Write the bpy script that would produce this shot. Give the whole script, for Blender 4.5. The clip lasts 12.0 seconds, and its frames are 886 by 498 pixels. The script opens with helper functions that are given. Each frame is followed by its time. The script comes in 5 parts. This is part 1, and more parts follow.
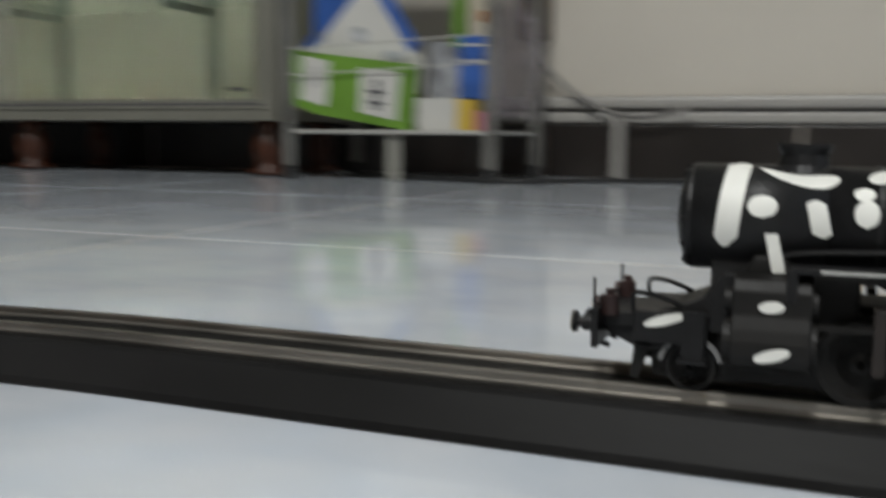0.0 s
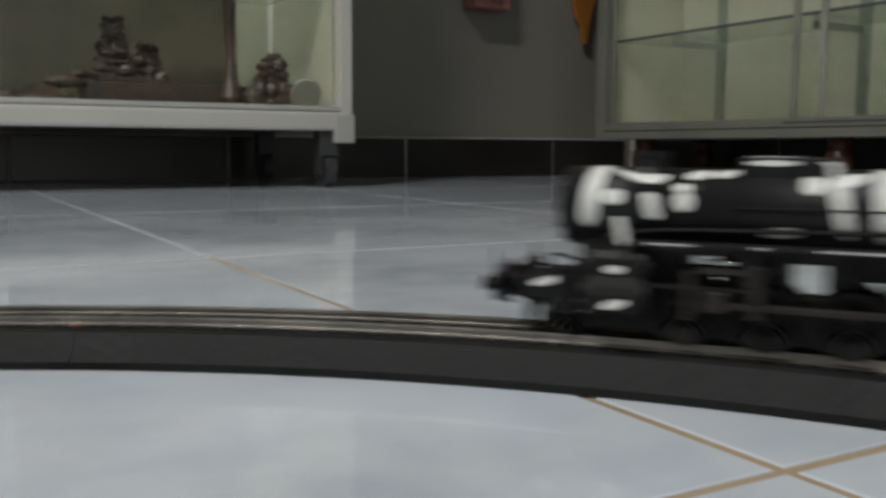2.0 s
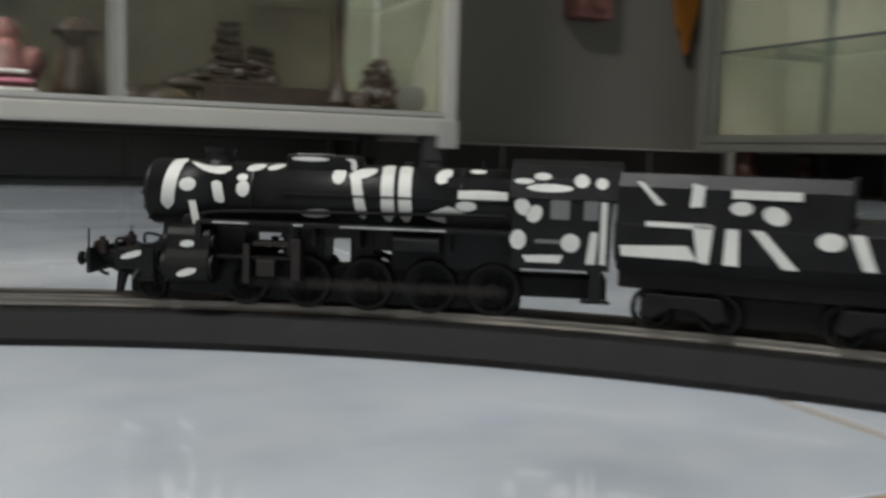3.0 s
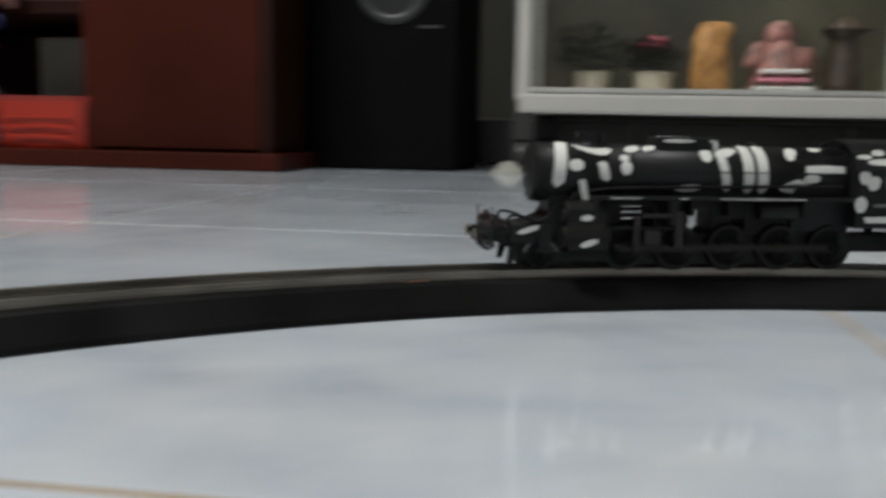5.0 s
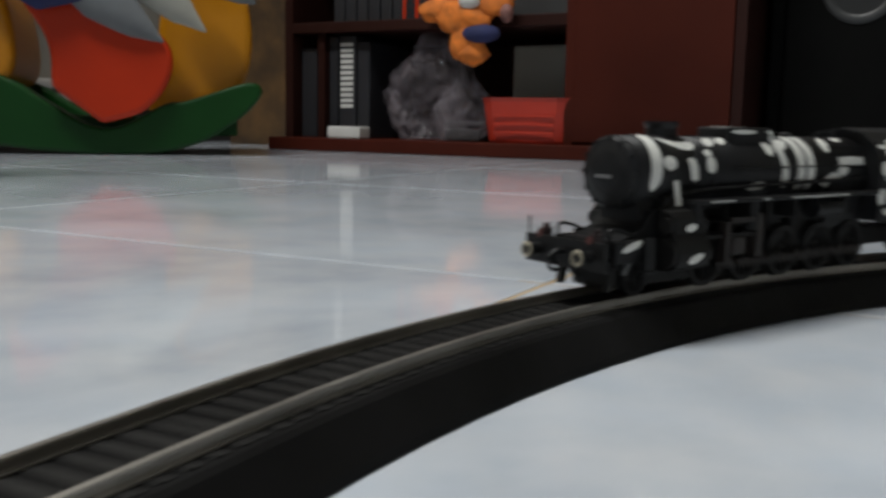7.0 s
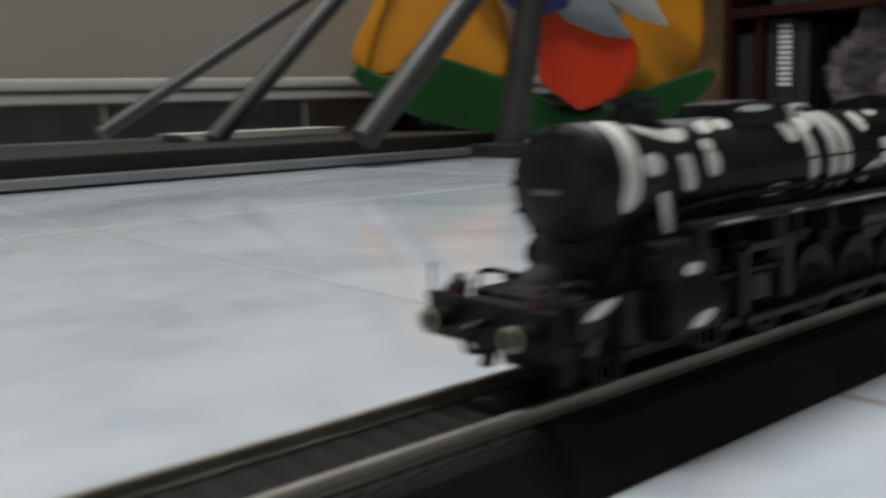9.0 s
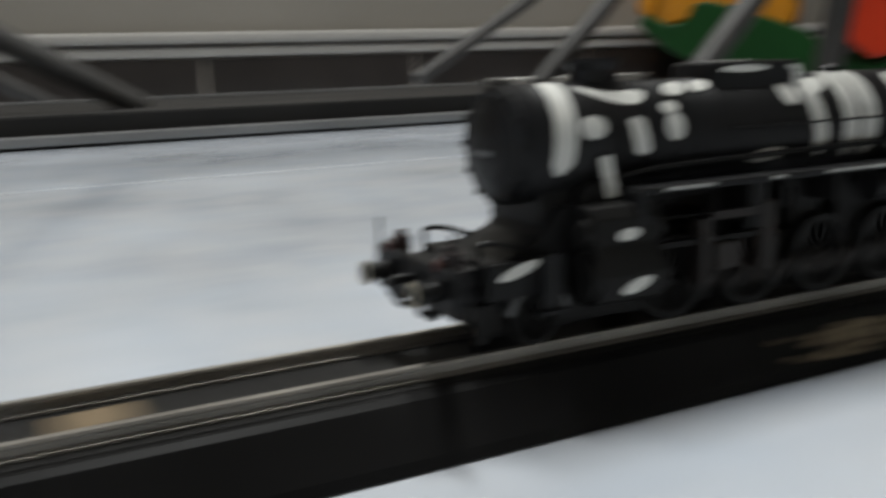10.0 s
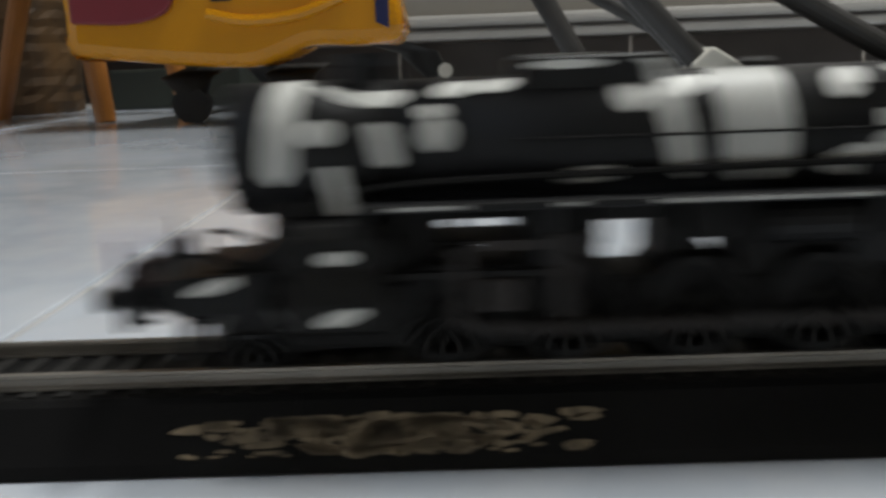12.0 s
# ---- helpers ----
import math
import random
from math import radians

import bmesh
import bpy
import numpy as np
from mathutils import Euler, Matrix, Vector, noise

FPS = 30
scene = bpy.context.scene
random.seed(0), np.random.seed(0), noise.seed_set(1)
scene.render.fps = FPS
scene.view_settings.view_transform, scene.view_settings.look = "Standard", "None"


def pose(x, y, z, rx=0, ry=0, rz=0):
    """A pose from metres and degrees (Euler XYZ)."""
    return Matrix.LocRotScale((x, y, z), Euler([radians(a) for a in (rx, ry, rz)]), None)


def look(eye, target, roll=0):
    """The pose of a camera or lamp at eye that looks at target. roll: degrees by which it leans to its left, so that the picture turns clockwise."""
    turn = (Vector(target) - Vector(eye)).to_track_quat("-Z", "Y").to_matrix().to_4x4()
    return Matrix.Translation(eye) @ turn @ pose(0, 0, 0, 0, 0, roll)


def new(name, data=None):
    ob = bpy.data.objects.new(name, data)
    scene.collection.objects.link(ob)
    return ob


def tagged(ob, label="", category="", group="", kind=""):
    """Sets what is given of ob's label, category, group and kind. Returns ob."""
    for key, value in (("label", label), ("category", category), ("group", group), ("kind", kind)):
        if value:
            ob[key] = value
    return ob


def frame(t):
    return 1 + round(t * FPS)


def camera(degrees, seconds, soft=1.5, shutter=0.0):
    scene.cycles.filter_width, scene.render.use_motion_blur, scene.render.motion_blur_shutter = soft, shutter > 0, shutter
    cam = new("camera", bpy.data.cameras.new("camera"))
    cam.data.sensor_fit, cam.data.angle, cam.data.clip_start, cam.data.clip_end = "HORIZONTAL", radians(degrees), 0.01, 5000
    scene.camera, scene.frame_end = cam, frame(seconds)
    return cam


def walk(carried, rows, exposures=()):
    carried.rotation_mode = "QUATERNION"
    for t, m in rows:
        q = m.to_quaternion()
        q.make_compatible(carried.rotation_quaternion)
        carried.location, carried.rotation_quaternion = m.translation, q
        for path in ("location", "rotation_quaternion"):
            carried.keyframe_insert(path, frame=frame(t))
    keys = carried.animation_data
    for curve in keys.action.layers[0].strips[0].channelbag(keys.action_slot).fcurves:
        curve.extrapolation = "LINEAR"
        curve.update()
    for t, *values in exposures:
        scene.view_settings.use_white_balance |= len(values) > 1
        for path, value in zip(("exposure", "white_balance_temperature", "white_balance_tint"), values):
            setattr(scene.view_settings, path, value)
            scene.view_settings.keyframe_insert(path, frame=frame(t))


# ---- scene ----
cam = camera(51.1, 12.0, soft=3.0, shutter=1.0)
PATH = [
    (0, (0.7311, -0.3715, 0.0626), (2.5803, 0.3519, -0.1758), 0.55),
    (0.5, (0.7387, -0.2656, 0.0625), (2.4097, 0.8164, -0.1291), 1.64),
    (1, (0.6952, -0.1822, 0.0645), (2.1049, 1.2191, -0.1577), 0.10),
    (1.5, (0.6783, -0.1362, 0.0636), (1.8594, 1.4640, -0.1469), -0.43),
    (2, (0.6543, -0.1197, 0.0622), (1.6370, 1.6091, -0.1512), 0.29),
    (2.5, (0.6554, -0.1150, 0.0611), (1.6001, 1.6348, -0.1528), 1.55),
    (2.7, (0.6462, -0.1193, 0.0619), (1.5599, 1.6474, -0.1473), 1.69),
    (4.5, (0.3821, -0.1147, 0.0612), (0.4044, 1.8730, -0.1593), 1.57),
    (5, (0.3107, -0.1393, 0.0609), (0.0135, 1.8225, -0.1899), 1.13),
    (5.5, (0.2438, -0.1665, 0.0600), (-0.2526, 1.7550, -0.1879), 1.06),
    (6, (0.1976, -0.2121, 0.0606), (-0.5387, 1.6313, -0.1842), -0.03),
    (6.5, (0.1435, -0.2787, 0.0613), (-0.7260, 1.5032, -0.2011), 0.55),
    (8.5, (0.1149, -0.4920, 0.0601), (-1.0673, 1.0877, -0.2669), 0.28),
    (9, (0.1343, -0.5814, 0.0614), (-1.3830, 0.6865, -0.2390), -1.97),
    (9.5, (0.1610, -0.6372, 0.0630), (-1.4014, 0.5736, -0.2411), -0.33),
    (10, (0.1655, -0.7596, 0.0617), (-1.5892, 0.1179, -0.3266), -1.91),
    (10.5, (0.1711, -0.8779, 0.0617), (-1.6819, -0.2310, -0.3228), -0.78),
    (11, (0.1724, -0.9775, 0.0607), (-1.7429, -0.5584, -0.3341), -0.32),
    (11.5, (0.1748, -1.0604, 0.0609), (-1.7822, -0.9807, -0.3440), -1.52),
    (12, (0.1742, -1.0923, 0.0610), (-1.7839, -1.1336, -0.3439), -2.17),
]
walk(cam, [(t, look(eye, target, roll)) for t, eye, target, roll in PATH], exposures=[(0, 0.38), (1, 0.22), (2.7, 0.14), (4.5, 0.12), (6.5, -0.08), (9, 0.04), (11, 0.16), (12, 0.16)])

# ---- world and lights ----
world = bpy.data.worlds.new("sky")
scene.world = world
world.use_nodes = True
wn = world.node_tree
sky = wn.nodes.new("ShaderNodeTexSky")
sky.sky_type, sky.sun_disc = "NISHITA", False
sky.sun_elevation, sky.sun_rotation = radians(50), radians(160)
wn.links.new(sky.outputs[0], wn.nodes["Background"].inputs[0])
wn.nodes["Background"].inputs[1].default_value = 0.05


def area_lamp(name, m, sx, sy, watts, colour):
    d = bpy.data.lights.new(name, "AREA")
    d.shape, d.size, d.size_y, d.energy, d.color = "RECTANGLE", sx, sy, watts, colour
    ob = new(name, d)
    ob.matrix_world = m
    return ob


# Added fill from the unseen south side; no such source is known.
area_lamp("added_south_fill", look((0.5, -3.28, 1.15), (0.5, 0, 0.6)), 2.3, 2.0, 3.5, (0.93, 0.97, 1.0))
# Overhead source stays out of view; its place is judged from the shading.
area_lamp("assumed_overhead_light", look((-0.72, -0.25, 2.68), (-0.72, -0.25, 0)), 1.2, 0.3, 74, (0.965, 0.98, 0.96))

# ---- materials ----


def material(name, colour, rough=0.5, metal=0.0, vary=0.15, scale=8.0, bump=0.05, bscale=60.0, spec=0.5, spread=0.0, coat=0.0):
    m = bpy.data.materials.new(name)
    m.use_nodes = True
    nt = m.node_tree
    b = nt.nodes["Principled BSDF"]
    b.inputs["Roughness"].default_value = rough
    b.inputs["Metallic"].default_value = metal
    b.inputs["Specular IOR Level"].default_value = spec
    b.inputs["Coat Weight"].default_value = coat
    tc = nt.nodes.new("ShaderNodeTexCoord")
    n1 = nt.nodes.new("ShaderNodeTexNoise")
    n1.inputs["Scale"].default_value, n1.inputs["Detail"].default_value = scale, 6
    n2 = nt.nodes.new("ShaderNodeTexNoise")
    n2.inputs["Scale"].default_value, n2.inputs["Detail"].default_value = bscale, 3
    nt.links.new(tc.outputs["Object"], n1.inputs["Vector"])
    nt.links.new(tc.outputs["Object"], n2.inputs["Vector"])
    ramp = nt.nodes.new("ShaderNodeValToRGB")
    ramp.color_ramp.elements[0].position, ramp.color_ramp.elements[1].position = 0.3, 0.7
    ramp.color_ramp.elements[0].color = (*[c * (1 - vary) for c in colour], 1)
    ramp.color_ramp.elements[1].color = (*[min(1, c * (1 + vary)) for c in colour], 1)
    nt.links.new(n1.outputs[0], ramp.inputs[0])
    out = ramp.outputs[0]
    if spread:
        info = nt.nodes.new("ShaderNodeObjectInfo")
        mr = nt.nodes.new("ShaderNodeMapRange")
        mr.inputs["To Min"].default_value, mr.inputs["To Max"].default_value = 1 - spread, 1 + spread
        hsv = nt.nodes.new("ShaderNodeHueSaturation")
        nt.links.new(info.outputs["Random"], mr.inputs[0])
        nt.links.new(mr.outputs[0], hsv.inputs["Value"])
        nt.links.new(out, hsv.inputs["Color"])
        out = hsv.outputs[0]
    nt.links.new(out, b.inputs["Base Color"])
    if bump:
        bp = nt.nodes.new("ShaderNodeBump")
        bp.inputs["Strength"].default_value, bp.inputs["Distance"].default_value = bump, 0.002
        nt.links.new(n2.outputs[0], bp.inputs["Height"])
        nt.links.new(bp.outputs[0], b.inputs["Normal"])
    rr = nt.nodes.new("ShaderNodeMapRange")
    rr.inputs["To Min"].default_value, rr.inputs["To Max"].default_value = rough * 0.8, min(1, rough * 1.25)
    nt.links.new(n1.outputs[0], rr.inputs[0])
    nt.links.new(rr.outputs[0], b.inputs["Roughness"])
    return m


def glass(name, tint, rough=0.02, ior=1.1):
    m = bpy.data.materials.new(name)
    m.use_nodes = True
    b = m.node_tree.nodes["Principled BSDF"]
    b.inputs["Base Color"].default_value = (*tint, 1)
    b.inputs["Transmission Weight"].default_value = 1
    b.inputs["Roughness"].default_value = rough
    b.inputs["IOR"].default_value = ior
    return m


TILE = material("glazed_tile", (0.515, 0.56, 0.622), 0.07, vary=0.21, scale=9, bump=0.035, bscale=11, spread=0.03)


def mottle(m):
    """Shifts the pattern from tile to tile and adds a finer, slightly warm cloudiness to it."""
    nt = m.node_tree
    b = nt.nodes["Principled BSDF"]
    tc = next(n for n in nt.nodes if n.bl_idname == "ShaderNodeTexCoord")
    info = nt.nodes.new("ShaderNodeObjectInfo")
    add = nt.nodes.new("ShaderNodeVectorMath")
    nt.links.new(tc.outputs["Object"], add.inputs[0])
    nt.links.new(info.outputs["Location"], add.inputs[1])
    for n in [n for n in nt.nodes if n.bl_idname == "ShaderNodeTexNoise"]:
        nt.links.new(add.outputs[0], n.inputs["Vector"])
    fine = nt.nodes.new("ShaderNodeTexNoise")
    fine.inputs["Scale"].default_value, fine.inputs["Detail"].default_value = 38, 5
    nt.links.new(add.outputs[0], fine.inputs["Vector"])
    amount = nt.nodes.new("ShaderNodeMapRange")
    amount.inputs["From Min"].default_value, amount.inputs["From Max"].default_value = 0.35, 0.75
    amount.inputs["To Max"].default_value = 0.6
    nt.links.new(fine.outputs[0], amount.inputs[0])
    mix = nt.nodes.new("ShaderNodeMix")
    mix.data_type = "RGBA"
    mix.inputs[7].default_value = (0.66, 0.665, 0.68, 1)
    old = b.inputs["Base Color"].links[0].from_socket
    nt.links.new(amount.outputs[0], mix.inputs[0])
    nt.links.new(old, mix.inputs[6])
    nt.links.new(mix.outputs[2], b.inputs["Base Color"])


mottle(TILE)
PALEGROUT = material("pale_grout", (0.44, 0.425, 0.41), 0.5, vary=0.12, scale=12)
GROUT = material("grout", (0.36, 0.27, 0.17), 0.7, vary=0.3, scale=12)
# Darker copy of the wall plaster, with these walls' dimness put into it.
DIMPLASTER = material("dimmed_plaster", (0.225, 0.207, 0.178), 0.65, vary=0.06, scale=3, bump=0.1, bscale=90)
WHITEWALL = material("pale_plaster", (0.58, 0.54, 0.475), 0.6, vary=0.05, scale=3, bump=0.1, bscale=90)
# The ceiling is out of view; this dull tone limits the bounced fill.
CEIL = material("ceiling_paint", (0.45, 0.44, 0.41), 0.8, vary=0.03)
SKIRT = material("dark_skirting_tile", (0.022, 0.018, 0.016), 0.3, vary=0.35, scale=7, spread=0.2)
JOINT = material("pale_joint", (0.42, 0.38, 0.34), 0.7)
PVC = material("white_trunking", (0.36, 0.345, 0.32), 0.4, vary=0.06, scale=5)
CABLE = material("grey_cable", (0.16, 0.15, 0.14), 0.5)
BED = material("track_bed_metal", (0.0082, 0.008, 0.008), 0.5, vary=0.45, scale=25, bump=0.08, bscale=300, spec=0.12)
SLEEPER = material("sleeper_brown", (0.0125, 0.0118, 0.011), 0.55, vary=0.3, scale=60, bump=0.1, bscale=400, spec=0.3)
RAIL = material("rail_steel", (0.35, 0.33, 0.3), 0.42, metal=0.9, vary=0.35, scale=30, bump=0.1, bscale=300)
RUST = material("rust", (0.16, 0.06, 0.025), 0.8, vary=0.4, scale=300)
BLACK = material("loco_black", (0.012, 0.012, 0.0125), 0.42, vary=0.25, scale=120, bump=0.1, bscale=900, spec=0.22)
GEAR = material("running_gear_black", (0.0085, 0.008, 0.0075), 0.55, vary=0.3, scale=200, spec=0.25)
BROWNGEAR = material("weathered_gear", (0.014, 0.0095, 0.0075), 0.55, vary=0.4, scale=200)
MARK = material("white_dazzle_paint", (0.72, 0.72, 0.68), 0.5, vary=0.08, scale=90)
# Broken grey-white for the highlights painted along the running boards.
EDGEGLINT = material("edge_highlight_white", (0.42, 0.42, 0.4), 0.5, vary=0.4, scale=150)
GREYMARK = material("grey_plate", (0.17, 0.17, 0.17), 0.5)
BRASS = material("pale_brass", (0.4, 0.36, 0.27), 0.4, metal=0.3, vary=0.2, scale=300)
LANTERN = material("faded_red_lantern", (0.028, 0.013, 0.012), 0.5, vary=0.3, scale=200)
LAMPRED = material("dull_red", (0.1, 0.025, 0.02), 0.5)
ALU = material("aluminium_frame", (0.5, 0.49, 0.46), 0.38, metal=0.35, vary=0.06, scale=6)
WHITEALU = material("white_powder_coat", (0.52, 0.5, 0.46), 0.38, vary=0.05, scale=6)
GREYALU = material("dull_grey_frame", (0.19, 0.185, 0.155), 0.42, vary=0.08, scale=6)
RACKPOST = material("tarnished_post", (0.2, 0.195, 0.18), 0.4, metal=0.3, vary=0.3, scale=14)
CREAM = material("cream_back_board", (0.34, 0.335, 0.25), 0.55, vary=0.06, scale=4)
DARKBACK = material("olive_back_board", (0.095, 0.08, 0.052), 0.5, vary=0.5, scale=3.5)
GREENSTRIP = material("grey_green_strip", (0.16, 0.175, 0.14), 0.4, vary=0.15, scale=12)
GLASS = glass("clear_glass", (0.985, 0.992, 0.987))
SHELFGLASS = glass("green_glass", (0.9, 0.96, 0.93))
BAGFILM = material("crinkled_film", (0.55, 0.48, 0.53), 0.13, vary=0.25, scale=22, bump=0.8, bscale=30, spec=1.0)
film_nodes = BAGFILM.node_tree
clear = film_nodes.nodes.new("ShaderNodeBsdfTransparent")
blend = film_nodes.nodes.new("ShaderNodeMixShader")
# Noise streaks paint white glints into the film, besides its creases.
glint_crease = film_nodes.nodes.new("ShaderNodeTexNoise")
glint_crease.inputs["Scale"].default_value, glint_crease.inputs["Detail"].default_value, glint_crease.inputs["Distortion"].default_value = 17, 5, 3.0
cover = film_nodes.nodes.new("ShaderNodeMapRange")
cover.inputs["From Min"].default_value, cover.inputs["From Max"].default_value = 0.55, 0.66
cover.inputs["To Min"].default_value, cover.inputs["To Max"].default_value = 0.04, 0.42
film_nodes.links.new(glint_crease.outputs[0], cover.inputs[0])
film_nodes.links.new(cover.outputs[0], blend.inputs[0])
film_nodes.links.new(clear.outputs[0], blend.inputs[1])
film_nodes.links.new(film_nodes.nodes["Principled BSDF"].outputs[0], blend.inputs[2])
film_nodes.links.new(blend.outputs[0], film_nodes.nodes["Material Output"].inputs[0])
WOOD = material("red_brown_veneer", (0.052, 0.0095, 0.005), 0.45, vary=0.25, scale=4, bump=0.05, bscale=40, spec=0.12)
# Side, back and shelf panels take a darker tone than the door.
WOODDARK = material("darker_veneer", (0.022, 0.0065, 0.0045), 0.5, vary=0.2, scale=4, spec=0.15)
SPEAKER = material("black_cabinet_vinyl", (0.004, 0.004, 0.0038), 0.65, vary=0.2, scale=20, spec=0.05)
RUBBER = material("black_rubber", (0.012, 0.012, 0.012), 0.6, vary=0.2, scale=30)
SLATE = material("dull_grey_ring", (0.035, 0.035, 0.035), 0.45)
REDPLASTIC = material("red_basket_plastic", (0.42, 0.03, 0.013), 0.38, vary=0.1, scale=10)
ORANGEPLASTIC = material("orange_plastic", (0.4, 0.024, 0.003), 0.4, vary=0.1, scale=6, spec=0.25)
YELLOWPLASTIC = material("yellow_plastic", (0.42, 0.165, 0.003), 0.34, vary=0.08, scale=5, spec=0.35)
GREENPLASTIC = material("green_plastic", (0.0035, 0.036, 0.005), 0.4, vary=0.2, scale=6, spec=0.2)
ORANGECLOTH = material("orange_cloth", (0.6, 0.16, 0.02), 0.8, vary=0.35, scale=45, bump=0.8, bscale=55)
BLUECLOTH = material("navy_cloth", (0.015, 0.02, 0.08), 0.8, vary=0.2, scale=25)
GREYCLOTH = material("grey_cloth", (0.13, 0.138, 0.145), 0.85, vary=0.2, scale=18, bump=0.3)
PALECLOTH = material("pale_cloth", (0.3, 0.295, 0.26), 0.8, vary=0.15, scale=18)
PAPER = material("white_paper", (0.56, 0.55, 0.52), 0.7, vary=0.05, scale=20)
INK = material("dark_ink", (0.05, 0.05, 0.06), 0.7)
BLUEPRINT = material("blue_print", (0.03, 0.1, 0.36), 0.45, vary=0.2, scale=15)
GREENPRINT = material("green_print", (0.13, 0.27, 0.03), 0.45, vary=0.15, scale=15)
YELLOWPRINT = material("yellow_print", (0.6, 0.42, 0.06), 0.5)
PINKPRINT = material("pink_print", (0.45, 0.15, 0.2), 0.5)
GREYPRINT = material("grey_print", (0.3, 0.31, 0.33), 0.5, vary=0.5, scale=40)
TUBE = material("dark_tube_paint", (0.026, 0.024, 0.022), 0.5, metal=0.0, vary=0.25, scale=12)
SLAB = material("black_slab", (0.013, 0.012, 0.011), 0.55, vary=0.3, scale=12, spec=0.3)
EDGE = material("grey_edging", (0.22, 0.22, 0.22), 0.45, metal=0.3)
PADPLASTIC = material("dusty_white_plastic", (0.52, 0.5, 0.44), 0.55, vary=0.2, scale=30)
TAN = material("tan_button", (0.28, 0.2, 0.11), 0.6)
BRONZE = material("brown_figurine", (0.034, 0.021, 0.012), 0.45, vary=0.4, scale=60, bump=0.3, bscale=150)
GOLDFIG = material("ochre_figurine", (0.3, 0.14, 0.035), 0.6, vary=0.45, scale=55, bump=0.6, bscale=130)
PINKFIG = material("pink_figurine", (0.2, 0.085, 0.07), 0.6, vary=0.6, scale=55, bump=0.6, bscale=130)
DARKLEAF = material("dark_foliage", (0.03, 0.028, 0.02), 0.6, vary=0.4, scale=80)
REDFLOWER = material("dark_red_petals", (0.2, 0.02, 0.03), 0.6, vary=0.4, scale=80)
POT = material("cream_pot", (0.5, 0.45, 0.35), 0.5)
TERRACOTTA = material("brown_foot", (0.055, 0.015, 0.005), 0.4, vary=0.3, scale=40)
TANWOOD = material("tan_varnished_wood", (0.29, 0.11, 0.018), 0.4, vary=0.25, scale=12)
TANCARD = material("brown_card", (0.062, 0.031, 0.008), 0.7, vary=0.7, scale=16, bump=0.4, bscale=30)
BOOKBLACK = material("black_book_cloth", (0.015, 0.015, 0.018), 0.5)
DARKGREEN = material("dull_dark_green", (0.012, 0.016, 0.01), 0.6, vary=0.3, scale=12)
RIDEYELLOW = material("glossy_yellow_plastic", (0.6, 0.25, 0.004), 0.22, vary=0.06, scale=5, spec=0.5)
MAGENTA = material("red_seat", (0.2, 0.02, 0.03), 0.4, vary=0.1)

# ---- building helpers ----


def part(name, bm, mat, parent=None, label="", m=None, smooth=False):
    me = bpy.data.meshes.new(name)
    bm.normal_update()
    bm.to_mesh(me)
    bm.free()
    for x in (mat if isinstance(mat, (list, tuple)) else [mat]):
        me.materials.append(x)
    if smooth:
        for p in me.polygons:
            p.use_smooth = True
    ob = new(name, me)
    if parent is not None:
        ob.parent = parent
    if m is not None:
        ob.matrix_basis = m
    return tagged(ob, label)


def thing(name, label, category, m=None, group="", kind=""):
    ob = new(name)
    if m is not None:
        ob.matrix_basis = m
    return tagged(ob, label, category, group, kind)


def box(x0, x1, y0, y1, z0, z1, bev=0.0, bm=None, seg=2):
    own = bmesh.new()
    bmesh.ops.create_cube(own, size=1)
    bmesh.ops.scale(own, vec=(x1 - x0, y1 - y0, z1 - z0), verts=own.verts)
    bmesh.ops.translate(own, vec=((x0 + x1) / 2, (y0 + y1) / 2, (z0 + z1) / 2), verts=own.verts)
    if bev:
        bmesh.ops.bevel(own, geom=own.edges[:], offset=bev, segments=seg, affect="EDGES", profile=0.6)
    return join(bm, own)


def join(bm, own):
    if bm is None:
        return own
    me = bpy.data.meshes.new("t")
    own.to_mesh(me)
    own.free()
    bm.from_mesh(me)
    bpy.data.meshes.remove(me)
    return bm


def rod(p, q, r, r2=None, n=14, bm=None, caps=True):
    p, q = Vector(p), Vector(q)
    own = bmesh.new()
    d = q - p
    bmesh.ops.create_cone(own, cap_ends=caps, segments=n, radius1=r, radius2=r if r2 is None else r2, depth=d.length)
    m = Matrix.Translation((p + q) / 2) @ d.to_track_quat("Z", "Y").to_matrix().to_4x4()
    bmesh.ops.transform(own, matrix=m, verts=own.verts)
    return join(bm, own)


def ball(c, sx, sy, sz, bm=None, n=12):
    own = bmesh.new()
    bmesh.ops.create_uvsphere(own, u_segments=n * 2, v_segments=n, radius=1)
    bmesh.ops.scale(own, vec=(sx, sy, sz), verts=own.verts)
    bmesh.ops.translate(own, vec=c, verts=own.verts)
    return join(bm, own)


def prism(points, axis, a, b, bev=0.0, bm=None):
    """A polygon given in two axes, pushed from a to b along the third."""
    own = bmesh.new()

    def put(u, w, h):
        return {"x": (h, u, w), "y": (u, h, w), "z": (u, w, h)}[axis]
    lo = [own.verts.new(put(u, w, a)) for u, w in points]
    hi = [own.verts.new(put(u, w, b)) for u, w in points]
    own.faces.new(lo), own.faces.new(hi)
    k = len(points)
    for i in range(k):
        own.faces.new((lo[i], lo[(i + 1) % k], hi[(i + 1) % k], hi[i]))
    bmesh.ops.recalc_face_normals(own, faces=own.faces)
    if bev:
        bmesh.ops.bevel(own, geom=own.edges[:], offset=bev, segments=3, affect="EDGES", profile=0.5)
    return join(bm, own)


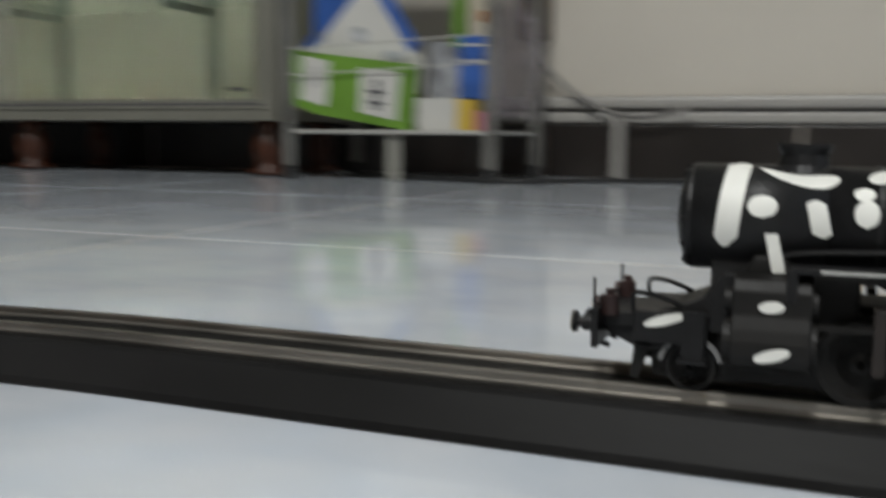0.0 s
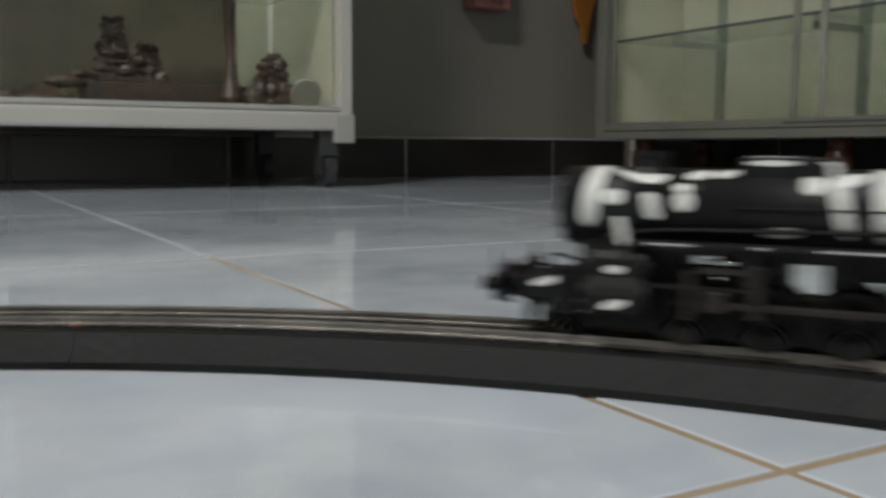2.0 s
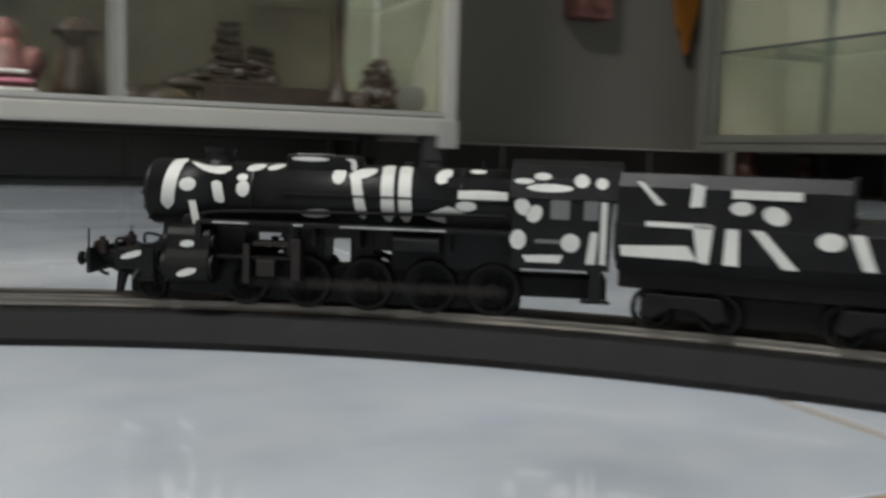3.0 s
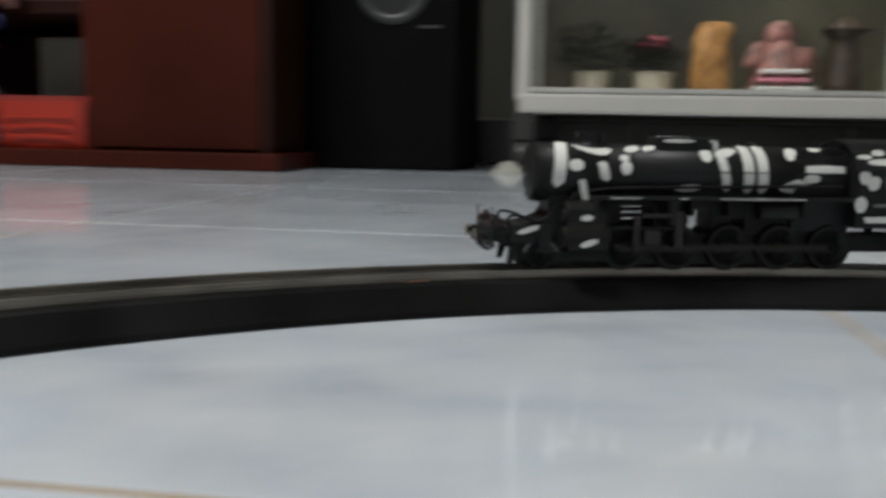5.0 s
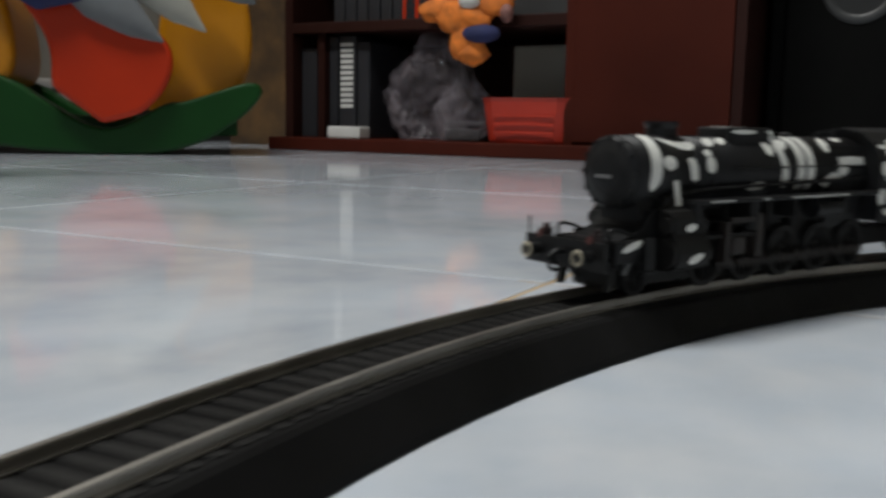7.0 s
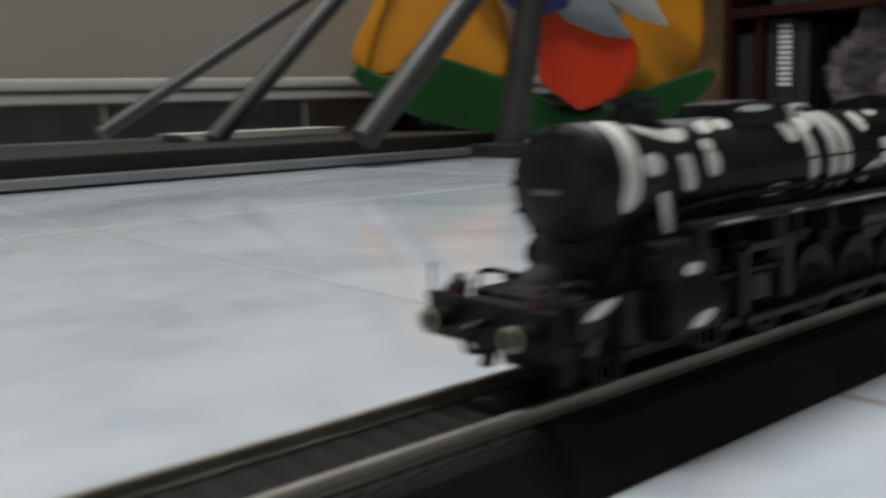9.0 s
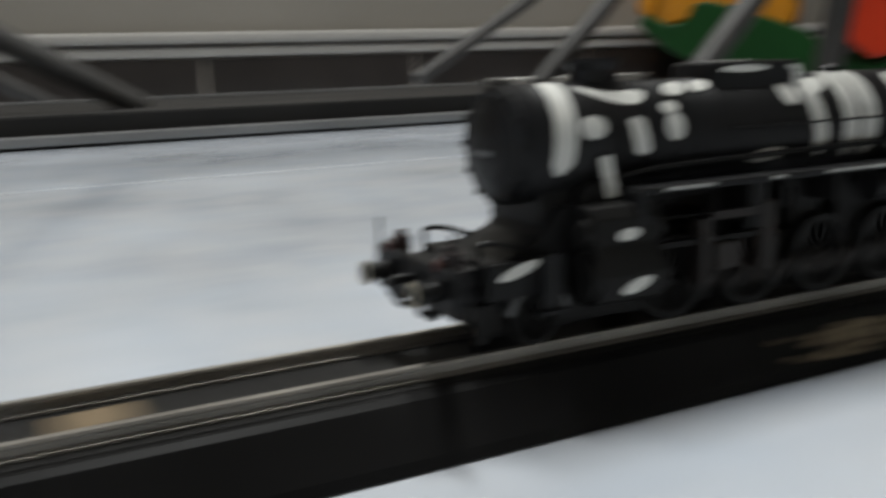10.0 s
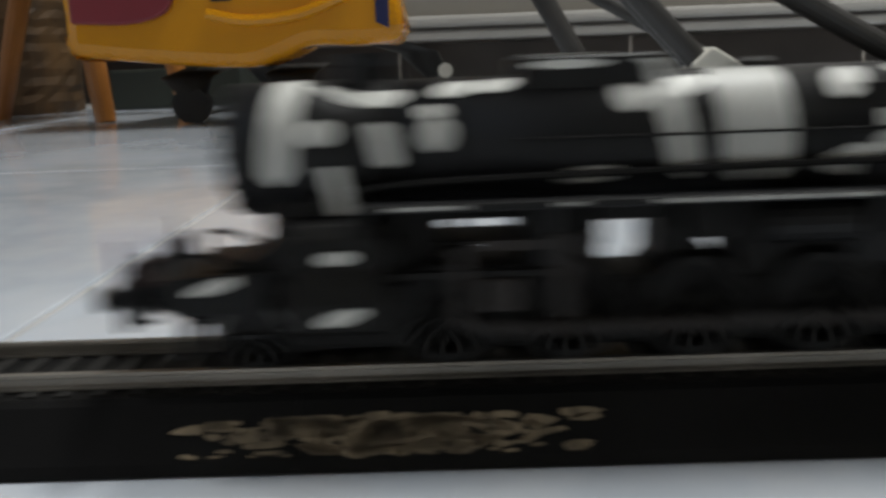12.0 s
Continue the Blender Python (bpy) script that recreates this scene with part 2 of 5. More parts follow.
def lathe(profile, n=24, bm=None, c=(0, 0, 0)):
    """Radius and height pairs turned round the upright axis."""
    own = bmesh.new()
    rings = [[own.verts.new((c[0] + r * math.cos(2 * math.pi * i / n), c[1] + r * math.sin(2 * math.pi * i / n), c[2] + z)) for i in range(n)] for r, z in profile]
    for a, b in zip(rings, rings[1:]):
        for i in range(n):
            own.faces.new((a[i], a[(i + 1) % n], b[(i + 1) % n], b[i]))
    own.faces.new(rings[0][::-1]), own.faces.new(rings[-1])
    return join(bm, own)


def sweep(points, r, n=8, bm=None):
    """One closed tube along the points."""
    pts = [Vector(p) for p in points]
    own = bmesh.new()
    side = None
    rings = []
    for i, p in enumerate(pts):
        d = (pts[min(i + 1, len(pts) - 1)] - pts[max(i - 1, 0)]).normalized()
        if side is None:
            side = d.orthogonal()
        side = (side - d * side.dot(d)).normalized()
        other = d.cross(side)
        rings.append([own.verts.new(p + side * (r * math.cos(2 * math.pi * k / n)) + other * (r * math.sin(2 * math.pi * k / n))) for k in range(n)])
    for u, w in zip(rings, rings[1:]):
        for k in range(n):
            own.faces.new((u[k], u[(k + 1) % n], w[(k + 1) % n], w[k]))
    own.faces.new(rings[0][::-1]), own.faces.new(rings[-1])
    bmesh.ops.recalc_face_normals(own, faces=own.faces)
    return join(bm, own)


def smooth_curve(points, k=6):
    pts = [Vector(p) for p in points]
    pts = [2 * pts[0] - pts[1]] + pts + [2 * pts[-1] - pts[-2]]
    out = []
    for a, b, c, d in zip(pts, pts[1:], pts[2:], pts[3:]):
        for i in range(k):
            u = i / k
            out.append(0.5 * (2 * b + (c - a) * u + (2 * a - 5 * b + 4 * c - d) * u * u + (3 * b - a - 3 * c + d) * u ** 3))
    return out + [pts[-2]]


# ---- room ----
WX, EX, NY, SY, CZ = -1.474, 2.25, 1.72, -3.3, 2.75


def setting(name, bm, mat, label, category):
    return tagged(part(name, bm, mat), label, category, kind="structure")


floor = setting("floor", box(WX - 0.3, EX + 0.3, SY - 0.4, NY + 0.3, -0.08, -0.0009), PALEGROUT, "floor of pale glazed tiles with brownish grout", "floor")
setting("wall_west", box(WX - 0.14, WX, SY, NY, 0, CZ), DIMPLASTER, "plaster wall with dimness put into its grey, above dark skirting", "wall")
setting("wall_east", box(EX, EX + 0.14, SY, NY, 0, CZ), WHITEWALL, "off-white painted plaster wall above dark skirting", "wall")
setting("wall_north", box(WX - 0.14, EX + 0.14, NY, NY + 0.14, 0, CZ), DIMPLASTER, "plaster wall behind the cabinets with dimness put into its grey", "wall")
# South wall is unseen; its opening is added to let fill light in.
sw = box(WX - 0.14, -0.75, SY - 0.14, SY, 0, CZ)
box(1.75, EX + 0.14, SY - 0.14, SY, 0, CZ, bm=sw)
box(-0.75, 1.75, SY - 0.14, SY, 2.25, CZ, bm=sw)
setting("wall_south", sw, WHITEWALL, "unseen off-white plaster wall with an opening added for fill light", "wall")
setting("ceiling", box(WX - 0.14, EX + 0.14, SY - 0.14, NY + 0.14, CZ, CZ + 0.1), CEIL, "plain unseen ceiling kept dull to limit bounced light", "ceiling")
setting("ground", box(-30, 30, -40, SY - 0.42, -0.2, -0.05), DIMPLASTER, "plain pale ground added beyond the unseen opening", "ground")


def wall_foot(name, axis, at, inward, a, b, start, trunking=True):
    """Dark skirting tiles with pale joints, and a two-ribbed trunking or a thin lip above them."""
    root = tagged(new(name), "dark skirting tiles with pale joints under white trunking" if trunking else "dark skirting tiles under a thin pale lip", "skirting", kind="structure")

    def slab(d0, d1, u0, u1, z0, z1, bev=0.0):
        lo, hi = sorted((at + inward * d0, at + inward * d1))
        return box(lo, hi, u0, u1, z0, z1, bev) if axis == "x" else box(u0, u1, lo, hi, z0, z1, bev)
    part("joint_bed", slab(0, 0.006, a, b, 0, 0.086), JOINT, root)
    u = start
    while u < b:
        lo, hi = max(u + 0.003, a), min(u + 0.397, b)
        if hi - lo > 0.02:
            part("tile", slab(0, 0.0105, lo, hi, 0.001, 0.0855, 0.0015), SKIRT, root)
        u += 0.4
    if not trunking:
        part("lip", slab(0, 0.013, a, b, 0.0865, 0.0905, 0.001), JOINT, root)
        return root
    part("lower_rib", slab(0, 0.014, a, b, 0.0895, 0.106, 0.004), PVC, root)
    part("upper_rib", slab(0, 0.02, a, b, 0.112, 0.131, 0.006), PVC, root)
    part("back_strip", slab(0, 0.006, a, b, 0.0865, 0.132), CABLE, root)
    return root


wall_foot("baseboard_west", "x", WX, 1, SY + 0.02, NY - 0.02, -3.19)
wall_foot("baseboard_east", "x", EX, -1, SY + 0.02, NY - 0.03, -3.16)
wall_foot("baseboard_north", "y", NY, -1, WX + 0.03, EX - 0.03, -1.2, trunking=False)

# ---- railway ----
TX, TY, TR = 0.4743, -0.2185, 0.4503
ARC = math.pi * TR
RAILTOP = 0.0135


def track_point(s):
    """Place and heading (degrees) at s metres along the loop from the start of the north bend."""
    if s < 0:
        return (TX + TR, TY + s, 0.0), 90.0
    if s > ARC:
        return (TX - TR, TY - (s - ARC), 0.0), 270.0
    a = s / TR
    return (TX + TR * math.cos(a), TY + TR * math.sin(a), 0.0), 90 + math.degrees(a)


def ribbon(sections, profile, cap=True):
    """Pushes a closed profile of (outward, up) pairs along plan stations (x, y, outward direction)."""
    bm = bmesh.new()
    rows = [[bm.verts.new((x + ux * o, y + uy * o, z)) for o, z in profile] for x, y, ux, uy in sections]
    k = len(profile)
    for a, b in zip(rows, rows[1:]):
        for i in range(k):
            bm.faces.new((a[i], a[(i + 1) % k], b[(i + 1) % k], b[i]))
    if cap:
        bm.faces.new(rows[0]), bm.faces.new(rows[-1][::-1])
    bmesh.ops.recalc_face_normals(bm, faces=bm.faces)
    return bm


BED_PROFILE = [(-0.0205, 0.0003), (-0.0198, 0.0022), (-0.0148, 0.0098), (-0.0136, 0.0106), (0.0136, 0.0106), (0.0148, 0.0098), (0.0198, 0.0022), (0.0205, 0.0003)]


def rail_profile(o):
    return [(o - 0.0011, 0.0109), (o - 0.0011, 0.0113), (o - 0.0004, 0.0116), (o - 0.0004, 0.0126), (o - 0.0008, 0.0129), (o - 0.0007, 0.01345),
            (o + 0.0007, 0.01345), (o + 0.0008, 0.0129), (o + 0.0004, 0.0126), (o + 0.0004, 0.0116), (o + 0.0011, 0.0113), (o + 0.0011, 0.0109)]


def track_section(stations, label):
    root = thing("track_section", label, "toy track", group="track loop")
    part("bed", ribbon(stations, BED_PROFILE), BED, root)
    part("rail", ribbon(stations, rail_profile(-0.00895)), RAIL, root)
    part("rail", ribbon(stations, rail_profile(0.00895)), RAIL, root)
    bm = bmesh.new()
    acc = 0.0028
    for (x0, y0, u0, w0), (x1, y1, u1, w1) in zip(stations, stations[1:]):
        d = math.hypot(x1 - x0, y1 - y0)
        while acc < d:
            k = acc / d
            x, y, ux, uy = x0 + (x1 - x0) * k, y0 + (y1 - y0) * k, u0 + (u1 - u0) * k, w0 + (w1 - w0) * k
            tx, ty = -uy, ux
            vs = []
            for z in (0.0104, 0.0109):
                for so, st in ((-1, -1), (1, -1), (1, 1), (-1, 1)):
                    vs.append(bm.verts.new((x + ux * so * 0.0125 + tx * st * 0.0013, y + uy * so * 0.0125 + ty * st * 0.0013, z)))
            bm.faces.new(vs[4:])
            for i in range(4):
                bm.faces.new((vs[i], vs[(i + 1) % 4], vs[4 + (i + 1) % 4], vs[4 + i]))
            acc += 0.0058
        acc -= d
    bmesh.ops.recalc_face_normals(bm, faces=bm.faces)
    tagged(part("sleeper_grid", bm, SLEEPER, root), kind="stuff")
    return root


def stations_bend(cx, cy, a0, a1, n=13):
    g = 0.00008 / TR
    return [(cx + TR * math.cos(a), cy + TR * math.sin(a), math.cos(a), math.sin(a)) for a in np.linspace(a0 + g, a1 - g, n)]


def stations_straight(x, y0, y1, side):
    return [(x, y, side, 0.0) for y in np.linspace(y0 - 0.00008, y1 + 0.00008, 4)]


SOUTH = TY - 7 * 0.18
for i in range(6):
    track_section(stations_bend(TX, TY, math.pi * i / 6, math.pi * (i + 1) / 6), "curved section of dark toy railway track lying on the tiles")
    track_section(stations_bend(TX, SOUTH, math.pi + math.pi * i / 6, math.pi + math.pi * (i + 1) / 6), "curved section of dark toy railway track lying on the tiles")
for i in range(7):
    track_section(stations_straight(TX - TR, TY - 0.18 * i, TY - 0.18 * (i + 1), -1), "straight section of dark toy railway track lying on the tiles")
    track_section(stations_straight(TX + TR, TY - 0.18 * i, TY - 0.18 * (i + 1), 1), "straight section of dark toy railway track lying on the tiles")

# --- locomotive: x ahead from the buffers, y to its left, z above the rails ---
ZC, BR = 0.034, 0.0105


def on_boiler(name, b0, b1, t0, t1, parent, shape="oval", slant=0.0, mat=None, r=BR, bow=0.0, side=1):
    """A thin paint patch on the boiler: from b0 to b1 metres behind the buffers, t0 to t1 degrees down from the top."""
    bm = bmesh.new()
    nu, nv = 10, 10
    grid = []
    for j in range(nv + 1):
        row = []
        v = j / nv * 2 - 1
        half = 1.0
        if shape == "oval":
            half = math.sqrt(max(0.0, 1 - v * v))
        elif shape == "bar":
            half = min(1.0, (1 - abs(v)) * 6) ** 0.5 if abs(v) < 1 else 0.25
        elif shape == "blob":
            half = math.sqrt(max(0.0, 1 - v * v)) * (0.75 + 0.25 * math.sin(3 * v + 1))
        for i in range(nu + 1):
            u = (i / nu * 2 - 1) * half
            th = radians((t0 + t1) / 2 + v * (t1 - t0) / 2 + bow * (1 - u * u))
            if shape == "band":
                u *= math.sqrt(1 - 0.6 * v * v)
                th = radians((t0 + t1) / 2 + v * (t1 - t0) / 2 * (0.4 + 0.3 * (u + 1)) + bow * (1 - u * u) + 9 * u)
            b = (b0 + b1) / 2 + u * (b1 - b0) / 2 + slant * v
            row.append(bm.verts.new((-b, side * (r + 0.00012) * math.sin(th), ZC + (r + 0.00012) * math.cos(th))))
        grid.append(row)
    for a, b in zip(grid, grid[1:]):
        for i in range(nu):
            bm.faces.new((a[i], a[i + 1], b[i + 1], b[i]))
    bmesh.ops.remove_doubles(bm, verts=bm.verts, dist=1e-6)
    bmesh.ops.recalc_face_normals(bm, faces=bm.faces)
    return part(name, bm, mat or MARK, parent, smooth=True)


def on_side(name, points, y, parent, mat=None):
    """A thin painted patch on an upright side: points of (metres behind the buffers, height)."""
    out = smooth_curve([(-b, 0, z) for b, z in points] + [(-points[0][0], 0, points[0][1])], 3)[:-1] if len(points) > 4 else [Vector((-b, 0, z)) for b, z in points]
    bm = prism([(p.x, p.z) for p in out], "y", y, y + math.copysign(0.00015, y))
    return part(name, bm, mat or MARK, parent)


def oval(b, z, rb, rz, tilt=0.0, n=14):
    c, s = math.cos(radians(tilt)), math.sin(radians(tilt))
    return [(b + rb * math.cos(a) * c - rz * math.sin(a) * s, z + rb * math.cos(a) * s + rz * math.sin(a) * c) for a in np.linspace(0, 2 * math.pi, n, endpoint=False)]


def wheel_bm(r, spokes, y, w=0.0026, weight=False):
    """A spoked wheel in one skin: hub, spokes, rim with a flange on its inner side, and a counterweight between spokes."""
    n = spokes * 3
    bands = (0.1, 0.24, 0.52, 0.84, 1.0)
    s = math.copysign(1, y)

    def solid(j, i):
        i %= n
        if j in (0, 3):
            return True
        if weight and j == 2 and abs((i + 0.5) / n - 0.75) < 0.13:
            return True
        return i % 3 == 0
    bm = bmesh.new()
    made = {}

    def vert(j, i, outer):
        key = (j, i % n, outer)
        if key not in made:
            thin = 0.3 if j in (1, 2) else 0.5
            q = r * (1.09 if j == 4 and not outer else bands[j])
            a = 2 * math.pi * (i - 0.5) / n
            made[key] = bm.verts.new((q * math.cos(a), y + s * w * (thin if outer else -thin), q * math.sin(a)))
        return made[key]
    for j in range(4):
        for i in range(n):
            if not solid(j, i):
                continue
            for outer in (True, False):
                bm.faces.new([vert(j, i, outer), vert(j, i + 1, outer), vert(j + 1, i + 1, outer), vert(j + 1, i, outer)])
            for jj, other in ((j, j > 0 and solid(j - 1, i)), (j + 1, j < 3 and solid(j + 1, i))):
                if not other:
                    bm.faces.new([vert(jj, i, True), vert(jj, i + 1, True), vert(jj, i + 1, False), vert(jj, i, False)])
            for ii, other in ((i, solid(j, i - 1)), (i + 1, solid(j, i + 1))):
                if not other:
                    bm.faces.new([vert(j, ii, True), vert(j + 1, ii, True), vert(j + 1, ii, False), vert(j, ii, False)])
    bmesh.ops.recalc_face_normals(bm, faces=bm.faces)
    return bm


ROLLING = []   # wheelsets: object, place, radius
RODS = []


def wheelset(parent, x, r, spokes, crank=0.0):
    axle = part("wheelset", rod((0, -0.008, 0), (0, 0.008, 0), 0.0011, n=10), GEAR, parent, "spoked wheel pair on a black axle", pose(x, 0, r))
    for y in (-0.0083, 0.0083):
        part("wheel", wheel_bm(r, spokes, y, weight=crank > 0), GEAR, axle)
        if crank:
            part("crank_pin", rod((0, y, crank), (0, y + math.copysign(0.004, y), crank), 0.0008, n=8), GEAR, axle)
    ROLLING.append((axle, x, r))
    return axle


def locomotive():
    L = thing("toy_locomotive", "black toy steam locomotive with white dazzle paint marks", "toy locomotive")
    # boiler and smokebox
    bm = rod((-0.0225, 0, ZC), (-0.047, 0, ZC), BR + 0.0001, n=40)
    boiler = part("boiler", bm, BLACK, L, "black boiler with white paint patches")
    for p in boiler.data.polygons:
        p.use_smooth = abs(p.normal.x) < 0.5
    barrel = part("barrel", rod((-0.0465, 0, ZC), (-0.140, 0, ZC), BR - 0.0002, n=40), BLACK, L)
    for p in barrel.data.polygons:
        p.use_smooth = abs(p.normal.x) < 0.5
    for b in (0.0555, 0.0925, 0.121):
        part("boiler_band", rod((-b, 0, ZC), (-b - 0.0008, 0, ZC), BR + 0.00005, n=40), BLACK, barrel)
    bm = lathe([(0.0, 0), (0.0105, 0), (0.0105, 0.0008), (0.0096, 0.0016), (0.0093, 0.0018), (0.0088, 0.0017), (0.006, 0.0028), (0.003, 0.0033), (0.0, 0.0034)], 36)
    bmesh.ops.transform(bm, matrix=Matrix.Translation((-0.0225, 0, ZC)) @ Matrix.Rotation(radians(90), 4, "Y"), verts=bm.verts)
    clamps = []
    for i in range(12):
        a = 2 * math.pi * i / 12
        clamps.append(box(-0.0216, -0.0205, 0.0097 * math.cos(a) - 0.0005, 0.0097 * math.cos(a) + 0.0005, ZC + 0.0097 * math.sin(a) - 0.0005, ZC + 0.0097 * math.sin(a) + 0.0005))
    door = part("smokebox_door", bm, BLACK, L, "round black smokebox door with clamps")
    for clamp in clamps:
        part("clamp", clamp, BLACK, door)
    part("number_plate", box(-0.0197, -0.0189, -0.003, 0.003, ZC - 0.0016, ZC - 0.0006), GREYMARK, door, "dull grey plate")
    # chimney, domes, fittings
    def stack(b, prof, name, label=""):
        m = lathe(prof, 24)
        bmesh.ops.translate(m, vec=(-b, 0, ZC), verts=m.verts)
        return part(name, m, BLACK, L, label, smooth=False)
    stack(0.0425, [(0.006, 0.0085), (0.0047, 0.0105), (0.0044, 0.0125), (0.005, 0.0138), (0.005, 0.0146), (0.0035, 0.0146), (0.0035, 0.012), (0.0001, 0.012)], "chimney", "short black chimney with a rim")
    hump = part("dome", box(-0.0885, -0.0662, -0.0062, 0.0062, ZC + 0.0065, ZC + 0.0132, 0.0011, seg=3), BLACK, L, "long black sand and steam dome")
    part("paint_mark", prism(oval(-0.0738, 0.0, 0.0062, 0.0048), "z", ZC + 0.01322, ZC + 0.0134), MARK, hump)
    for y in (0.0062, -0.0062):
        on_side("paint_mark", oval(0.0738, ZC + 0.0118, 0.006, 0.0007), y, hump)
        on_side("paint_mark", [(0.0848, ZC + 0.0122), (0.0875, ZC + 0.0122), (0.0884, ZC + 0.0112), (0.0884, ZC + 0.0085), (0.0868, ZC + 0.0088), (0.0866, ZC + 0.011)], y, hump)
    stack(0.104, [(0.0022, 0.0095), (0.002, 0.0112), (0.0012, 0.0118), (0.0002, 0.0119)], "valve")
    part("whistle", rod((-0.1275, 0.003, ZC + 0.009), (-0.1275, 0.003, ZC + 0.0128), 0.0007), BLACK, L)
    bm = sweep([(-0.066, 0.0107, ZC + 0.001), (-0.137, 0.0107, ZC + 0.001)], 0.00022, 6)
    part("handrail", bm, BLACK, L)
    for y in (1, -1):
        part("pipe", sweep(smooth_curve([(-0.036, y * 0.0092, ZC - 0.007), (-0.05, y * 0.0112, ZC - 0.005), (-0.09, y * 0.0112, ZC - 0.0042), (-0.135, y * 0.0112, ZC - 0.0035)], 4), 0.0006, 6), BLACK, L)
    # saddle, frame
    bm = prism([(-0.009, 0.012), (0.009, 0.012), (0.0068, 0.027), (-0.0068, 0.027)], "x", -0.0445, -0.0265)
    part("saddle", bm, BLACK, L)
    part("main_frame", box(-0.166, -0.019, -0.0062, 0.0062, 0.006, 0.0125, 0.0006), GEAR, L)
    part("pony_truck", box(-0.0335, -0.0155, -0.0079, 0.0079, 0.0015, 0.0122, 0.0015), GEAR, L)
    part("stretcher", box(-0.0485, -0.0285, -0.0092, 0.0092, 0.0025, 0.0128, 0.001), GEAR, L)
    part("gear_block", box(-0.14, -0.046, -0.0066, 0.0066, 0.0012, 0.0125, 0.001), GEAR, L)
    for b0, b1 in ((0.03, 0.0535), (0.0655, 0.0785), (0.087, 0.0945), (0.0998, 0.137)):
        part("frame_block", box(-b1, -b0, -0.0072, 0.0072, 0.0122, 0.0244, 0.0008), GEAR, L)
    part("frame_rail", box(-0.0658, -0.0532, -0.0068, 0.0068, 0.0184, 0.0189), GEAR, L)
    for b0, b1, zt, zr in ((0.0532, 0.0658, 0.015, 0.0225), (0.0782, 0.0873, 0.0128, 0.0216), (0.0942, 0.1001, 0.0136, 0.0182)):
        part("frame_block", box(-b1, -b0, -0.0068, 0.0068, 0.012, zt, 0.0003), GEAR, L)
        part("frame_rail", box(-b1, -b0, -0.0068, 0.0068, zr, 0.0246, 0.0004), GEAR, L)
    part("firebox", prism([(-0.0085, 0.014), (0.0085, 0.014), (0.0104, 0.034), (0.0085, 0.0415), (-0.0085, 0.0415), (-0.0104, 0.034)], "x", -0.139, -0.117), BLACK, L)
    # running boards
    for y in (1, -1):
        a, b = sorted((y * 0.0098, y * 0.0165))
        board = part("running_board", box(-0.137, -0.041, a, b, 0.0252, 0.0264, 0.0003), BLACK, L)
        # Pale strips painted where the board's edge catches a highlight.
        for b0, b1 in ((0.0462, 0.0575), (0.0715, 0.0745), (0.0858, 0.118)):
            on_side("edge_highlight", [(b0, 0.0262), (b1, 0.0262), (b1, 0.0256), (b0, 0.0256)], y * 0.0165, board, EDGEGLINT)
        part("ladder", box(-0.0425, -0.0405, a, b, 0.02, 0.0258, 0.0003), BLACK, L)
        for bb in (0.068, 0.0765, 0.0905, 0.118):
            part("bracket", prism([(-bb, 0.0252), (-bb - 0.0012, 0.0252), (-bb - 0.0012, 0.0195), (-bb, 0.0195)], "y", min(y * 0.0062, y * 0.0145), max(y * 0.0062, y * 0.0145)), GEAR, L)
        part("air_tank", rod((-0.102, y * 0.0128, 0.0215), (-0.116, y * 0.0128, 0.0215), 0.0032, n=16), BLACK, L, smooth=False)
        part("pump", rod((-0.0705, y * 0.0128, 0.0165), (-0.0705, y * 0.0128, 0.0262), 0.0024, n=14), BLACK, L)
        # cylinder with covers and steps
        flank = [(0.0098, 0.0244), (0.0148, 0.0236), (0.0162, 0.0216), (0.0165, 0.0172), (0.0176, 0.0146), (0.0183, 0.0122), (0.0183, 0.0098), (0.0175, 0.0078), (0.0152, 0.0066), (0.0098, 0.0064)]
        bm = prism([(y * u, w) for u, w in flank], "x", -0.0452, -0.0312, 0.0004)
        cyl = part("cylinder", bm, GEAR, L, "black cylinder block with white marks")
        for zc, rr in ((0.0118, 0.0042), (0.0195, 0.0023)):
            part("cylinder_cover", rod((-0.0298, y * 0.0138, zc), (-0.0462, y * 0.0138, zc), rr, n=22), GEAR, cyl)
        part("steam_pipe", prism([(-0.0325, 0.0236), (-0.0425, 0.0236), (-0.0405, 0.0275), (-0.0345, 0.0275)], "y", min(y * 0.005, y * 0.0105), max(y * 0.005, y * 0.0105), 0.0008), GEAR, L)
        part("splasher", ribbon([(-0.0235 + 0.0058 * math.cos(a), 0.0049 + 0.0058 * math.sin(a), math.cos(a), math.sin(a)) for a in np.linspace(radians(12), radians(165), 14)], [(-0.0003, y * 0.0098), (0.0005, y * 0.0098), (0.0005, y * 0.0112), (-0.0003, y * 0.0112)]), GREYMARK, L, "worn grey splasher rim over the leading wheel", Matrix(((1, 0, 0, 0), (0, 0, 1, 0), (0, 1, 0, 0), (0, 0, 0, 1))))
        on_side("paint_mark", oval(0.0382, 0.0189, 0.0023, 0.0011, 5), y * 0.0166, cyl)
        on_side("paint_mark", oval(0.0387, 0.0103, 0.0033, 0.0011, 17), y * 0.0184, cyl)
        part("slide_bar", box(-0.071, -0.0455, min(y * 0.0125, y * 0.0145), max(y * 0.0125, y * 0.0145), 0.0148, 0.0158), GEAR, L)
        bm = box(-0.0735, -0.0705, min(y * 0.011, y * 0.0155), max(y * 0.011, y * 0.0155), 0.0085, 0.0215, 0.0005)
